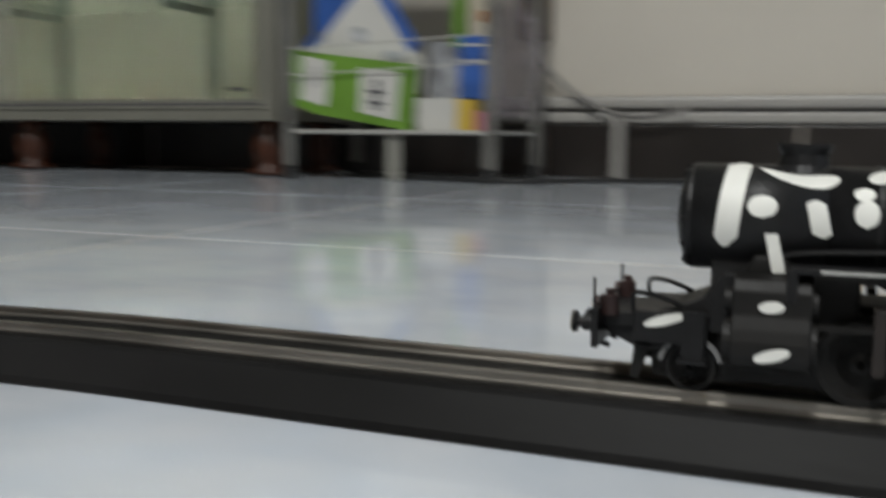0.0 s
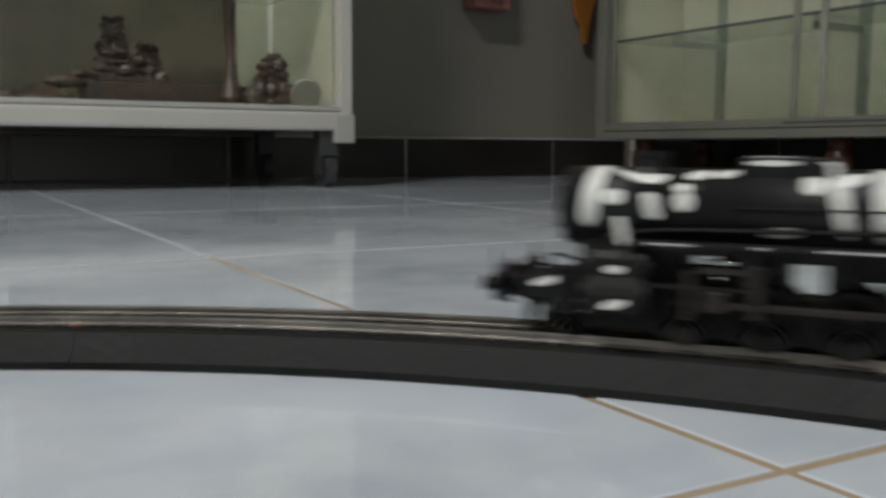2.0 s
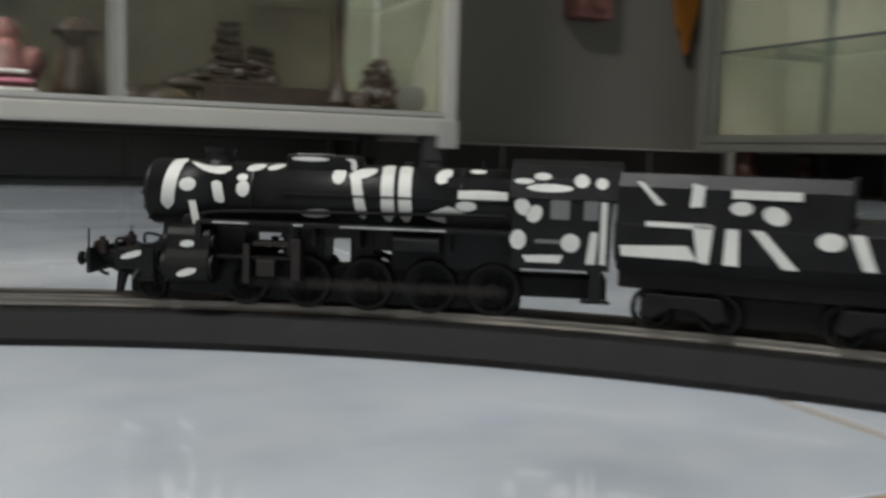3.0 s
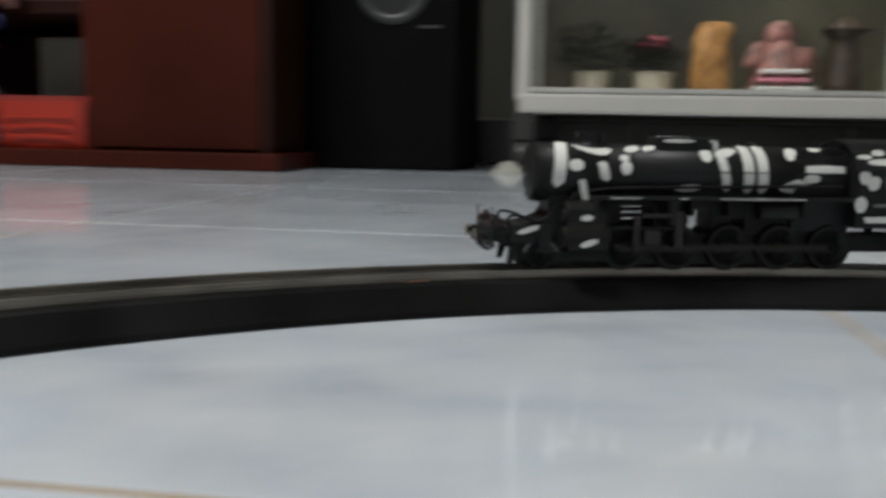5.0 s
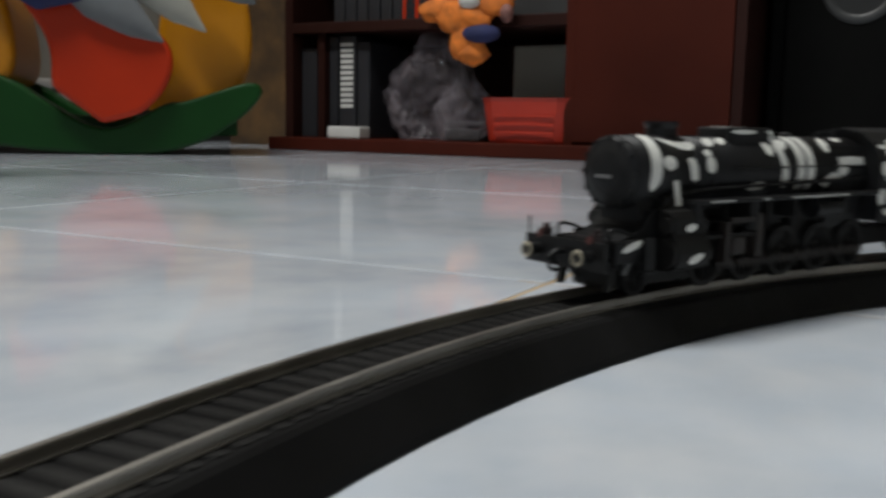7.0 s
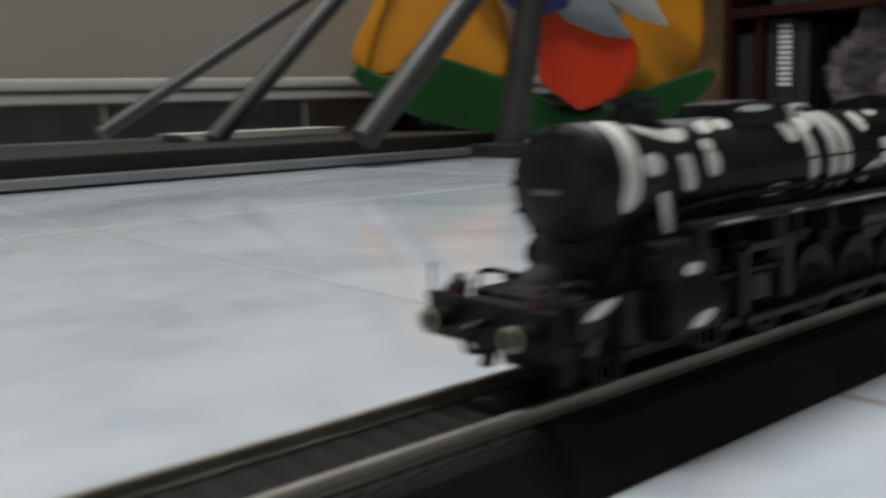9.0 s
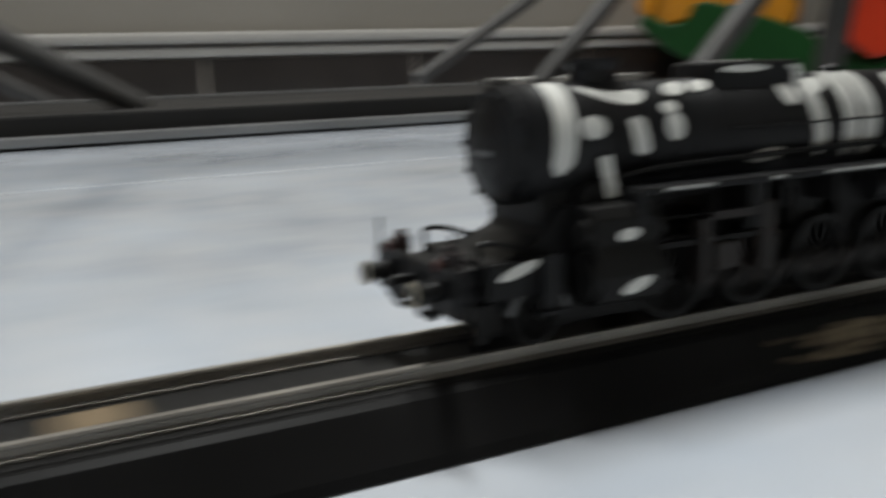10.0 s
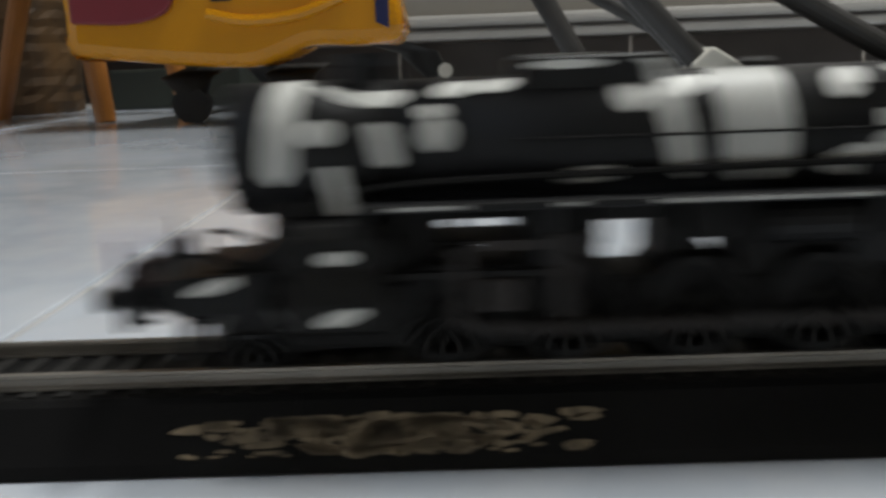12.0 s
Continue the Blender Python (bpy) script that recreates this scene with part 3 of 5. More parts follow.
        box(-0.0735, -0.0585, min(y * 0.0135, y * 0.015), max(y * 0.0135, y * 0.015), 0.019, 0.0205, bm=bm)
        box(-0.0575, -0.0555, min(y * 0.0125, y * 0.0155), max(y * 0.0125, y * 0.0155), 0.0075, 0.0195, bm=bm)
        part("slide_bracket", bm, BROWNGEAR, L)
        part("crosshead", box(-0.0655, -0.0595, min(y * 0.0125, y * 0.0152), max(y * 0.0125, y * 0.0152), 0.0095, 0.0148, 0.0006), BROWNGEAR, L)
        # leaning paint bar between smokebox and cylinder
        on_side("paint_mark", [(0.0362, 0.0318), (0.0385, 0.032), (0.0402, 0.0246), (0.0378, 0.0245)], y * 0.0109, boiler)
    # front deck, buffer beam
    bm = prism([(-0.0055, 0.0146), (-0.0135, 0.015), (-0.021, 0.0168), (-0.0252, 0.0186), (-0.0275, 0.0215), (-0.0295, 0.0236), (-0.034, 0.0238), (-0.034, 0.012), (-0.0055, 0.0118)], "y", -0.0098, 0.0098, 0.0003)
    part("front_deck", bm, BLACK, L)
    beam = part("buffer_beam", box(-0.0062, -0.0048, -0.0158, 0.0158, 0.0082, 0.0162, 0.0004), BLACK, L)
    for y in (0.0101, -0.0101):
        bm = rod((-0.0049, y, 0.0122), (-0.0022, y, 0.0122), 0.0017, n=16)
        rod((-0.0022, y, 0.0122), (-0.0006, y, 0.0122), 0.0011, n=14, bm=bm)
        buf = part("buffer", bm, BLACK, L)
        bm = lathe([(0.0, 0.0), (0.002, 0.0), (0.0022, 0.0003), (0.0022, 0.0006), (0.0016, 0.0009), (0.0, 0.001)], 20)
        bmesh.ops.transform(bm, matrix=Matrix.Translation((-0.001, y, 0.0122)) @ Matrix.Rotation(radians(90), 4, "Y"), verts=bm.verts)
        part("buffer_head", bm, BLACK, buf)
        bm = bmesh.new()
        rings = [[bm.verts.new((d, y + q * math.cos(2 * math.pi * i / 24), 0.0122 + q * math.sin(2 * math.pi * i / 24))) for i in range(24)] for q, d in ((0.0014, -0.00002), (0.0016, 0.0001), (0.0021, 0.0001), (0.00225, -0.0001))]
        for a, b in zip(rings, rings[1:]):
            for i in range(24):
                bm.faces.new((a[i], a[(i + 1) % 24], b[(i + 1) % 24], b[i]))
        bmesh.ops.recalc_face_normals(bm, faces=bm.faces)
        part("rim", bm, BRASS, buf, "pale worn metal rim")
        bm = rod((-0.0074, y * 0.98, 0.0142), (-0.0074, y * 0.98, 0.0182), 0.0018, n=16)
        rod((-0.0074, y * 0.98, 0.0182), (-0.0074, y * 0.98, 0.0194), 0.0009, n=12, bm=bm)
        rod((-0.0056, y * 0.98, 0.0165), (-0.0048, y * 0.98, 0.0165), 0.0014, n=14, bm=bm)
        part("headlamp", bm, LANTERN, L, "small dull red lantern")
        part("lens", rod((-0.0049, y * 0.98, 0.0165), (-0.0046, y * 0.98, 0.0165), 0.0011, n=14), LAMPRED, L)
        part("marker_rod", rod((-0.0052, y * 1.45, 0.016), (-0.0052, y * 1.45, 0.0222 if y > 0 else 0.0212), 0.0003, n=6), BLACK, L)
        part("brake_hose", sweep(smooth_curve([(-0.0055, y * 0.45, 0.0115), (-0.0035, y * 0.45, 0.0105), (-0.004, y * 0.45, 0.0075), (-0.0065, y * 0.42, 0.0065)], 4), 0.0006, 6), BLACK, L)
        part("guard_iron", prism([(-0.0125, 0.0085), (-0.0155, 0.0085), (-0.0135, 0.0018), (-0.0118, 0.0018)], "y", min(y * 0.8, y), max(y * 0.8, y)), GEAR, L)
        part("step", box(-0.0268, -0.0215, min(y * 1.2, y * 1.5), max(y * 1.2, y * 1.5), 0.0065, 0.0072), BLACK, L)
        part("step", box(-0.0262, -0.0222, min(y * 1.3, y * 1.42), max(y * 1.3, y * 1.42), 0.007, 0.0165), BLACK, L)
        on_side("paint_mark", oval(0.0187, 0.0143, 0.0042, 0.001, 17), math.copysign(0.0126, y), beam)
        part("deck_rail", sweep(smooth_curve([(-0.0122, y * 1.0, 0.0148), (-0.0122, y * 1.0, 0.0186), (-0.015, y * 1.0, 0.0189), (-0.0185, y * 0.98, 0.018), (-0.0215, y * 0.95, 0.0168)], 4), 0.0005, 6), BLACK, L)
    part("coupling_hook", sweep(smooth_curve([(-0.005, 0, 0.0125), (-0.0015, 0, 0.0126), (-0.001, 0, 0.0108), (-0.0025, 0, 0.0092)], 4), 0.0008, 6), BLACK, L)
    part("drag_box", prism([(-0.006, 0.0145), (-0.006, 0.0105), (-0.0135, 0.007), (-0.026, 0.007), (-0.026, 0.0145)], "y", -0.0085, 0.0085, 0.0008), BLACK, L)
    part("apron", box(-0.0268, -0.0125, -0.0124, 0.0124, 0.0095, 0.0158, 0.0006), BLACK, L)
    # boiler marks on both sides
    for s in (1, -1):
        def mk(*a, **k):
            on_boiler("paint_mark", *a, parent=boiler, side=s, **k)
        mk(0.0278, 0.0322, 4, 118, shape="bar", slant=-0.0012, r=BR + 0.0001)
        mk(0.0345, 0.0488, 20, 42, shape="band", bow=11)
        mk(0.0328, 0.0382, 62, 86)
        mk(0.0438, 0.0472, 66, 104, shape="bar", slant=0.0008)
        mk(0.0512, 0.0548, 51, 66)
        mk(0.0514, 0.0556, 64, 93)
        mk(0.0392, 0.0442, 2, 16)
        mk(0.0538, 0.0592, 22, 46, slant=-0.0012)
        mk(0.0605, 0.0652, 20, 42, slant=-0.0012)
        mk(0.0722, 0.0815, 108, 126, slant=-0.001)
        mk(0.0812, 0.0856, 30, 66)
        mk(0.0872, 0.0945, 26, 56, slant=-0.0022)
        mk(0.0882, 0.0915, 40, 124, shape="bar", slant=0.0016)
        mk(0.0968, 0.1008, 8, 128, shape="bar", slant=0.0006)
        mk(0.1022, 0.1062, 8, 128, shape="bar", slant=0.0006)
        mk(0.1135, 0.1182, 20, 60, slant=-0.0008)
        mk(0.1235, 0.1285, 18, 34)
        mk(0.1205, 0.1355, 68, 86, shape="bar")
        mk(0.1105, 0.1248, 96, 128, shape="blob")
        mk(0.120, 0.1262, 86, 104)
    # cab
    prof = [(-0.0158, 0.0158), (0.0158, 0.0158), (0.0158, 0.0365), (0.0132, 0.0425), (0.0085, 0.0462), (0, 0.0478), (-0.0085, 0.0462), (-0.0132, 0.0425), (-0.0158, 0.0365)]
    cab = part("cab", prism(prof, "x", -0.166, -0.1375), BLACK, L, "black cab with white paint patches")
    part("roof", prism([(u * 1.03, w) for u, w in prof[2:]] + [(u * 0.97, w - 0.0008) for u, w in prof[:1:-1]], "x", -0.1695, -0.1365), BLACK, L)
    for y in (0.0159, -0.0159):
        for b, w in ((0.1512, 0.0028), (0.1602, 0.0021)):
            win = part("window", box(-b - w, -b + w, min(y, y * 1.012), max(y, y * 1.012), 0.0306, 0.0364, 0.0001), GREYMARK, cab, "grey blind window")
        for o in (oval(0.1403, 0.034, 0.0022, 0.0027, 30), oval(0.1438, 0.032, 0.0022, 0.0027, -30), oval(0.1392, 0.0243, 0.0024, 0.0029), oval(0.1545, 0.0238, 0.0028, 0.0027), [(0.1405, 0.0198), (0.1525, 0.0202), (0.1515, 0.0178), (0.1418, 0.0178)], [(0.1602, 0.0272), (0.1624, 0.0272), (0.1618, 0.0178), (0.159, 0.0178)], [(0.163, 0.036), (0.1648, 0.036), (0.1648, 0.0178), (0.163, 0.0178)]):
            on_side("paint_mark", o, y, cab)
        on_side("plate", [(0.1442, 0.0246), (0.1515, 0.0246), (0.1515, 0.0235), (0.1442, 0.0235)], y, cab, GREYMARK)
        s = math.copysign(1, y)
        for b, z, rb, rz in ((0.148, 0.0395, 0.0068, 0.0013), (0.1405, 0.0413, 0.003, 0.0009), (0.1458, 0.0428, 0.0026, 0.0012), (0.1572, 0.0418, 0.0022, 0.0022), (0.163, 0.0412, 0.0018, 0.0018)):
            bm = prism(oval(-b, z, rb, rz), "y", 0, 0.0002)
            zz = (z - 0.0365) / 0.006 * 0.0026
            bmesh.ops.rotate(bm, cent=(-b, 0, z), matrix=Matrix.Rotation(radians(24 * s), 3, "X"), verts=bm.verts)
            bmesh.ops.translate(bm, vec=(0, s * (0.0161 - zz), 0), verts=bm.verts)
            part("paint_mark", bm, MARK, cab)
        part("cab_step", box(-0.1665, -0.158, min(y, y * 0.8), max(y, y * 0.8), 0.0062, 0.007), BLACK, L)
        part("cab_step", box(-0.164, -0.1605, min(y * 0.93, y * 0.99), max(y * 0.93, y * 0.99), 0.007, 0.016), BLACK, L)
    # wheels and rods
    wheelset(L, -0.0235, 0.0049, 10)
    for b in (0.054, 0.0735, 0.093, 0.1125, 0.132):
        wheelset(L, -b, 0.008, 14, crank=0.0033)
    for y in (0.0118, -0.0118):
        r1 = part("coupling_rod", box(-0.133, -0.053, y - 0.0005, y + 0.0005, -0.0009, 0.0009, 0.0003), BROWNGEAR, L)
        r2 = part("connecting_rod", box(-0.0945, -0.062, y * 1.1 - 0.0005, y * 1.1 + 0.0005, -0.0008, 0.0008, 0.0003), BROWNGEAR, L)
        RODS.append((r1, 0.008)), RODS.append((r2, 0.008))
    return L


def tender():
    T = thing("toy_tender", "black toy coal tender with white dazzle paint marks", "toy tender")
    tub = [(-0.0155, 0.026), (-0.0148, 0.021), (-0.011, 0.0165), (0.011, 0.0165), (0.0148, 0.021), (0.0155, 0.026), (0.0152, 0.0305), (0.0115, 0.0335), (0, 0.0345), (-0.0115, 0.0335), (-0.0152, 0.0305)]
    body = part("tank", prism(tub, "x", -0.2615, -0.1715, 0.0004), BLACK, T, "black tub-shaped tank with white patches")
    bunker = [(-0.0152, 0.029), (0.0152, 0.029), (0.0148, 0.041), (0.0125, 0.0448), (0.0112, 0.0448), (0.0112, 0.038), (-0.0112, 0.038), (-0.0112, 0.0448), (-0.0125, 0.0448), (-0.0148, 0.041)]
    coalbox = part("coal_bunker", prism(bunker, "x", -0.2335, -0.1722), BLACK, T)
    bm = bmesh.new()
    rnd = random.Random(4)
    for i in range(70):
        r = rnd.uniform(0.0012, 0.0022)
        ball((-rnd.uniform(0.176, 0.231), rnd.uniform(-0.0098, 0.0098), 0.0385 + rnd.uniform(0, 0.003)), r, r * rnd.uniform(0.7, 1.1), r * 0.8, bm=bm, n=3)
    tagged(part("coal", bm, RUBBER, T, "heap of black coal lumps"), kind="stuff")
    part("rear_wall", box(-0.2345, -0.2328, -0.0125, 0.0125, 0.031, 0.0455, 0.0004), BLACK, T)
    part("frame", box(-0.261, -0.172, -0.0105, 0.0105, 0.0115, 0.0168, 0.0005), GEAR, T)
    part("buffer_beam", box(-0.2628, -0.2612, -0.0155, 0.0155, 0.0085, 0.0165, 0.0004), BLACK, T)
    for y in (0.0101, -0.0101):
        part("buffer", rod((-0.2628, y, 0.0122), (-0.2668, y, 0.0122), 0.0018, n=14), BLACK, T)
    for y in (0.01535, -0.01535):
        for pts in ([(0.1775, 0.0425), (0.1792, 0.0425), (0.1858, 0.0362), (0.1835, 0.036)], [(0.193, 0.0425), (0.1965, 0.0418), (0.196, 0.0362), (0.1925, 0.0358)], [(0.2035, 0.0412), (0.2215, 0.0412), (0.2215, 0.0388), (0.2035, 0.0388)], oval(0.2062, 0.0362, 0.003, 0.0019), oval(0.215, 0.0346, 0.0034, 0.0024, -20)):
            on_side("paint_mark", pts, y, coalbox)
        for pts in ([(0.1805, 0.0315), (0.1985, 0.0315), (0.1985, 0.03), (0.1805, 0.03)], [(0.1935, 0.0312), (0.1992, 0.0312), (0.1982, 0.0205), (0.1952, 0.0208)], [(0.1735, 0.0242), (0.1925, 0.0252), (0.195, 0.0212), (0.174, 0.0212)], [(0.2025, 0.0305), (0.2058, 0.0305), (0.2062, 0.0205), (0.202, 0.0205)], [(0.2088, 0.0305), (0.2122, 0.0305), (0.2215, 0.0205), (0.2175, 0.0205)], oval(0.229, 0.0285, 0.0035, 0.0024), [(0.2335, 0.0308), (0.237, 0.0308), (0.2405, 0.0215), (0.2372, 0.0215)], oval(0.2475, 0.0278, 0.0042, 0.0028, 20), oval(0.2535, 0.0228, 0.0036, 0.0016)):
            on_side("paint_mark", pts, y * 1.012, body)
    part("brake_gear", box(-0.257, -0.178, -0.0064, 0.0064, 0.002, 0.0115, 0.001), GEAR, T)
    for b in (0.1915, 0.2435):
        for y in (0.0115, -0.0115):
            part("bogie_frame", prism([(-b - 0.0125, 0.0045), (-b - 0.0105, 0.0105), (-b + 0.0105, 0.0105), (-b + 0.0125, 0.0045), (-b + 0.0085, 0.0035), (-b + 0.003, 0.0068), (-b - 0.003, 0.0068), (-b - 0.0085, 0.0035)], "y", min(y, y * 1.12), max(y, y * 1.12), 0.0003), GEAR, T)
        for d in (-0.0098, 0.0098):
            wheelset(T, -b + d, 0.0058, 9)
    return T


LOCO, TENDER = locomotive(), tender()

# ---- east side: glass cabinet, notice rack ----


def glass_cabinet():
    # Upper height is unseen; set tall so that the cabinet darkens the nook.
    fx, bx, y0, y1, z0, z1 = 1.97, 2.215, 0.385, 1.51, 0.086, 1.85
    C = thing("glass_cabinet", "empty grey-framed cabinet with sliding glass panes and cream back", "display cabinet")
    part("base", box(fx, bx, y0, y1, z0, z0 + 0.018, 0.002), GREYALU, C)
    part("top", box(fx, bx, y0, y1, z1, z1 + 0.02, 0.002), GREYALU, C)
    part("back_panel", box(bx - 0.006, bx, y0, y1, z0 + 0.018, z1), CREAM, C, "cream painted back panel")
    part("side_panel", box(fx + 0.004, bx - 0.006, y1 - 0.012, y1 - 0.002, z0 + 0.018, z1), CREAM, C)
    part("side_panel", box(fx + 0.004, bx - 0.006, y0 + 0.002, y0 + 0.012, z0 + 0.018, z1), CREAM, C)
    for y in (y0, y1 - 0.026):
        part("post", box(fx - 0.004, fx + 0.022, y, y + 0.026, z0, z1, 0.002), GREYALU, C)
    track_ob = part("sliding_rail", box(fx - 0.003, fx + 0.012, y0 + 0.026, y1 - 0.026, z0 + 0.018, z0 + 0.034, 0.001), GREYALU, C)
    part("groove", box(fx - 0.0035, fx - 0.0028, y0 + 0.026, 1.0, z0 + 0.024, z0 + 0.027), INK, track_ob)
    for ya, yb, x in ((y0 + 0.03, 0.99, fx + 0.002), (0.93, y1 - 0.03, fx + 0.012)):
        pane = part("sliding_pane", box(x, x + 0.004, ya, yb, z0 + 0.036, z1 - 0.004), GLASS, C, "clear sliding glass pane")
        pane.visible_shadow = False
        for y in (ya, yb - 0.012):
            part("pane_edge", box(x - 0.001, x + 0.006, y, y + 0.012, z0 + 0.034, z1 - 0.002, 0.001), GREYALU, pane)
    for z in (0.295, 0.62, 0.98, 1.36):
        sh = part("shelf", box(fx + 0.035, bx - 0.008, y0 + 0.014, y1 - 0.014, z, z + 0.006), SHELFGLASS, C, "green-edged glass shelf")
        part("shelf_edge", box(fx + 0.032, fx + 0.035, y0 + 0.014, y1 - 0.014, z + 0.0005, z + 0.0055), INK, sh)
    for y in (1.375, 1.02, 0.665):
        up = part("upright", box(bx - 0.016, bx - 0.0062, y - 0.011, y + 0.011, z0 + 0.018, z1, 0.001), GREENSTRIP, C, "grey-green shelf upright")
        for z in (0.28, 0.605, 0.965):
            part("bracket", box(fx + 0.09, bx - 0.016, y - 0.002, y + 0.002, z, z + 0.0145), GREENSTRIP, up)
    part("lock", box(fx - 0.008, fx - 0.003, 0.44, 0.47, z0 + 0.045, z0 + 0.051, 0.001), INK, C)
    for y in (1.4, 0.92, 0.43):
        for x in (fx + 0.045, bx - 0.03):
            bm = lathe([(0.012, 0), (0.032, 0.002), (0.032, 0.008), (0.018, 0.014), (0.022, 0.028), (0.025, 0.044), (0.02, 0.062), (0.015, 0.072), (0.024, 0.086)], 20, c=(x, y, 0))
            part("foot", bm, TERRACOTTA, C, "turned brown wooden foot", smooth=True)
    return C


glass_cabinet()


def notice_rack():
    R = thing("notice_rack", "chrome rack holding a cluttered stack of printed cards", "rack")
    for x in (1.945, 2.17):
        for y in (0.352, 0.036):
            leg = part("leg", rod((x, y, 0.016), (x, y, 0.62), 0.0085, n=16), RACKPOST, R)
            part("rubber_foot", lathe([(0.012, 0), (0.013, 0.004), (0.0095, 0.02)], 16, c=(x, y, 0)), RUBBER, leg)
    for z in (0.073, 0.36):
        part("shelf_bar", box(1.945, 2.17, 0.036, 0.352, z - 0.006, z, 0.002), ALU, R)
    for z in (0.152, 0.19):
        part("cross_wire", rod((1.94, 0.352, z), (1.94, 0.036, z + 0.012), 0.0012, n=8), ALU, R)
    for y in (0.25, 0.1):
        part("stay", rod((2.02, y, 0.0), (2.02, y - 0.02, 0.07), 0.003), TUBE, R)
    return R


notice_rack()


def card(name, label, pts, x, mat, thick=0.006, marks=()):
    ob = tagged(part(name, prism(pts, "x", x, x + thick), mat), label, "card")
    for mpts, mm, mname in marks:
        part(mname, prism(mpts, "x", x - 0.0008, x - 0.0001), mm, ob)
    return ob


def quad(ya, za, yb, zb):
    return [(ya, za), (yb, za), (yb, zb), (ya, zb)]


def leaning(c, w, h, deg):
    a = radians(deg)
    return [(c[0] + u * w * math.cos(a) - v * h * math.sin(a), c[1] + u * w * math.sin(a) + v * h * math.cos(a)) for u, v in ((-0.5, -0.5), (0.5, -0.5), (0.5, 0.5), (-0.5, 0.5))]


card("printed_card", "white house-shaped card with blue borders", [(0.338, 0.192), (0.335, 0.2), (0.235, 0.292), (0.222, 0.292), (0.145, 0.17), (0.15, 0.125), (0.3, 0.13)], 1.966, PAPER, 0.008,
     [([(0.338, 0.196), (0.246, 0.292), (0.226, 0.292), (0.326, 0.188)], BLUEPRINT, "border"), ([(0.236, 0.292), (0.212, 0.292), (0.152, 0.196), (0.163, 0.18)], BLUEPRINT, "border"),
      (oval(0.19, 0.178, 0.017, 0.008, 10), GREYPRINT, "picture"), (oval(0.245, 0.21, 0.012, 0.012), GREYPRINT, "picture"), (oval(0.305, 0.207, 0.006, 0.008), GREYPRINT, "picture")])
card("green_box", "green carton with two white lettered labels", [(0.352, 0.19), (0.352, 0.112), (0.31, 0.096), (0.158, 0.072), (0.148, 0.164)], 1.948, GREENPRINT, 0.014,
     [([(0.33, 0.181), (0.332, 0.118), (0.29, 0.106), (0.285, 0.172)], PAPER, "label"), ([(0.234, 0.162), (0.236, 0.098), (0.178, 0.086), (0.172, 0.154)], PAPER, "label"),
      ]).location = (0, 0, 0)
card("lettering", "dark handwritten strokes on a white label", [(0.212, 0.145), (0.214, 0.102), (0.206, 0.1), (0.204, 0.144)], 1.9455, INK, 0.0012, [([(0.222, 0.13), (0.196, 0.128), (0.196, 0.124), (0.222, 0.126)], INK, "stroke"), ([(0.221, 0.115), (0.197, 0.112), (0.197, 0.108), (0.221, 0.111)], INK, "stroke")])
card("lettering", "faint grey stroke on a white label", [(0.312, 0.165), (0.313, 0.135), (0.309, 0.134), (0.308, 0.165)], 1.9455, GREYPRINT, 0.0012)
card("blue_carton", "tall blue carton standing in a rack", quad(0.05, 0.118, 0.092, 0.206), 1.972, BLUEPRINT, 0.05, [(quad(0.046, 0.168, 0.094, 0.171), PAPER, "stripe"), (quad(0.046, 0.19, 0.094, 0.193), PAPER, "stripe")])
card("white_carton", "small white carton standing in a rack", quad(0.092, 0.0735, 0.152, 0.118), 1.962, PAPER, 0.06)
card("yellow_packet", "small yellow packet standing in a rack", quad(0.066, 0.0735, 0.09, 0.116), 1.96, YELLOWPRINT, 0.03)
card("pink_packet", "small pink packet standing in a rack", quad(0.046, 0.0735, 0.064, 0.1), 1.962, PINKPRINT, 0.03)
card("picture_card", "grey printed picture card", quad(0.1, 0.12, 0.148, 0.2), 2.0, GREYPRINT, 0.004)
card("green_folder", "narrow green folder standing in a rack", quad(0.09, 0.19, 0.108, 0.272), 1.985, GREENPRINT, 0.01)
card("cream_book", "cream coloured book standing in a rack", quad(0.052, 0.208, 0.085, 0.3), 1.99, POT, 0.03, [(quad(0.056, 0.225, 0.07, 0.24), TANWOOD, "picture")])
card("white_box", "flat white box on the rack", quad(0.09, 0.274, 0.16, 0.33), 2.0, PAPER, 0.06)
card("blue_folder", "blue folder behind the cards", quad(0.3, 0.2, 0.345, 0.32), 2.01, BLUEPRINT, 0.01)
tagged(part("plastic_strip", box(1.955, 1.962, 0.177, 0.195, 0.0, 0.072, 0.002), PALECLOTH), "white plastic strip hanging to the floor", "strip")
tagged(part("wall_cable", sweep(smooth_curve([(2.232, 0.03, 0.42), (2.225, 0.055, 0.3), (2.225, 0.06, 0.22), (2.222, 0.02, 0.165), (2.218, -0.05, 0.115), (2.21, -0.12, 0.098), (2.215, -0.2, 0.11)], 6), 0.004), CABLE), "grey cable hanging down the wall", "cable")
tagged(part("wall_plug", box(2.2, 2.245, 0.03, 0.075, 0.22, 0.3, 0.006), TANCARD), "brown plug and bunched cord on the wall", "plug")
tagged(part("floor_lead", sweep(smooth_curve([(2.05, 0.3, 0.004), (1.98, 0.12, 0.004), (1.96, 0.0, 0.004), (2.05, -0.1, 0.004), (2.16, -0.3, 0.004)], 6), 0.0035), RUBBER), "thin black lead lying on the floor", "cable")
tagged(part("conduit", box(2.215, 2.228, -0.095, -0.08, 0.0, 0.1, 0.002), PVC), "short white conduit by the skirting", "conduit")

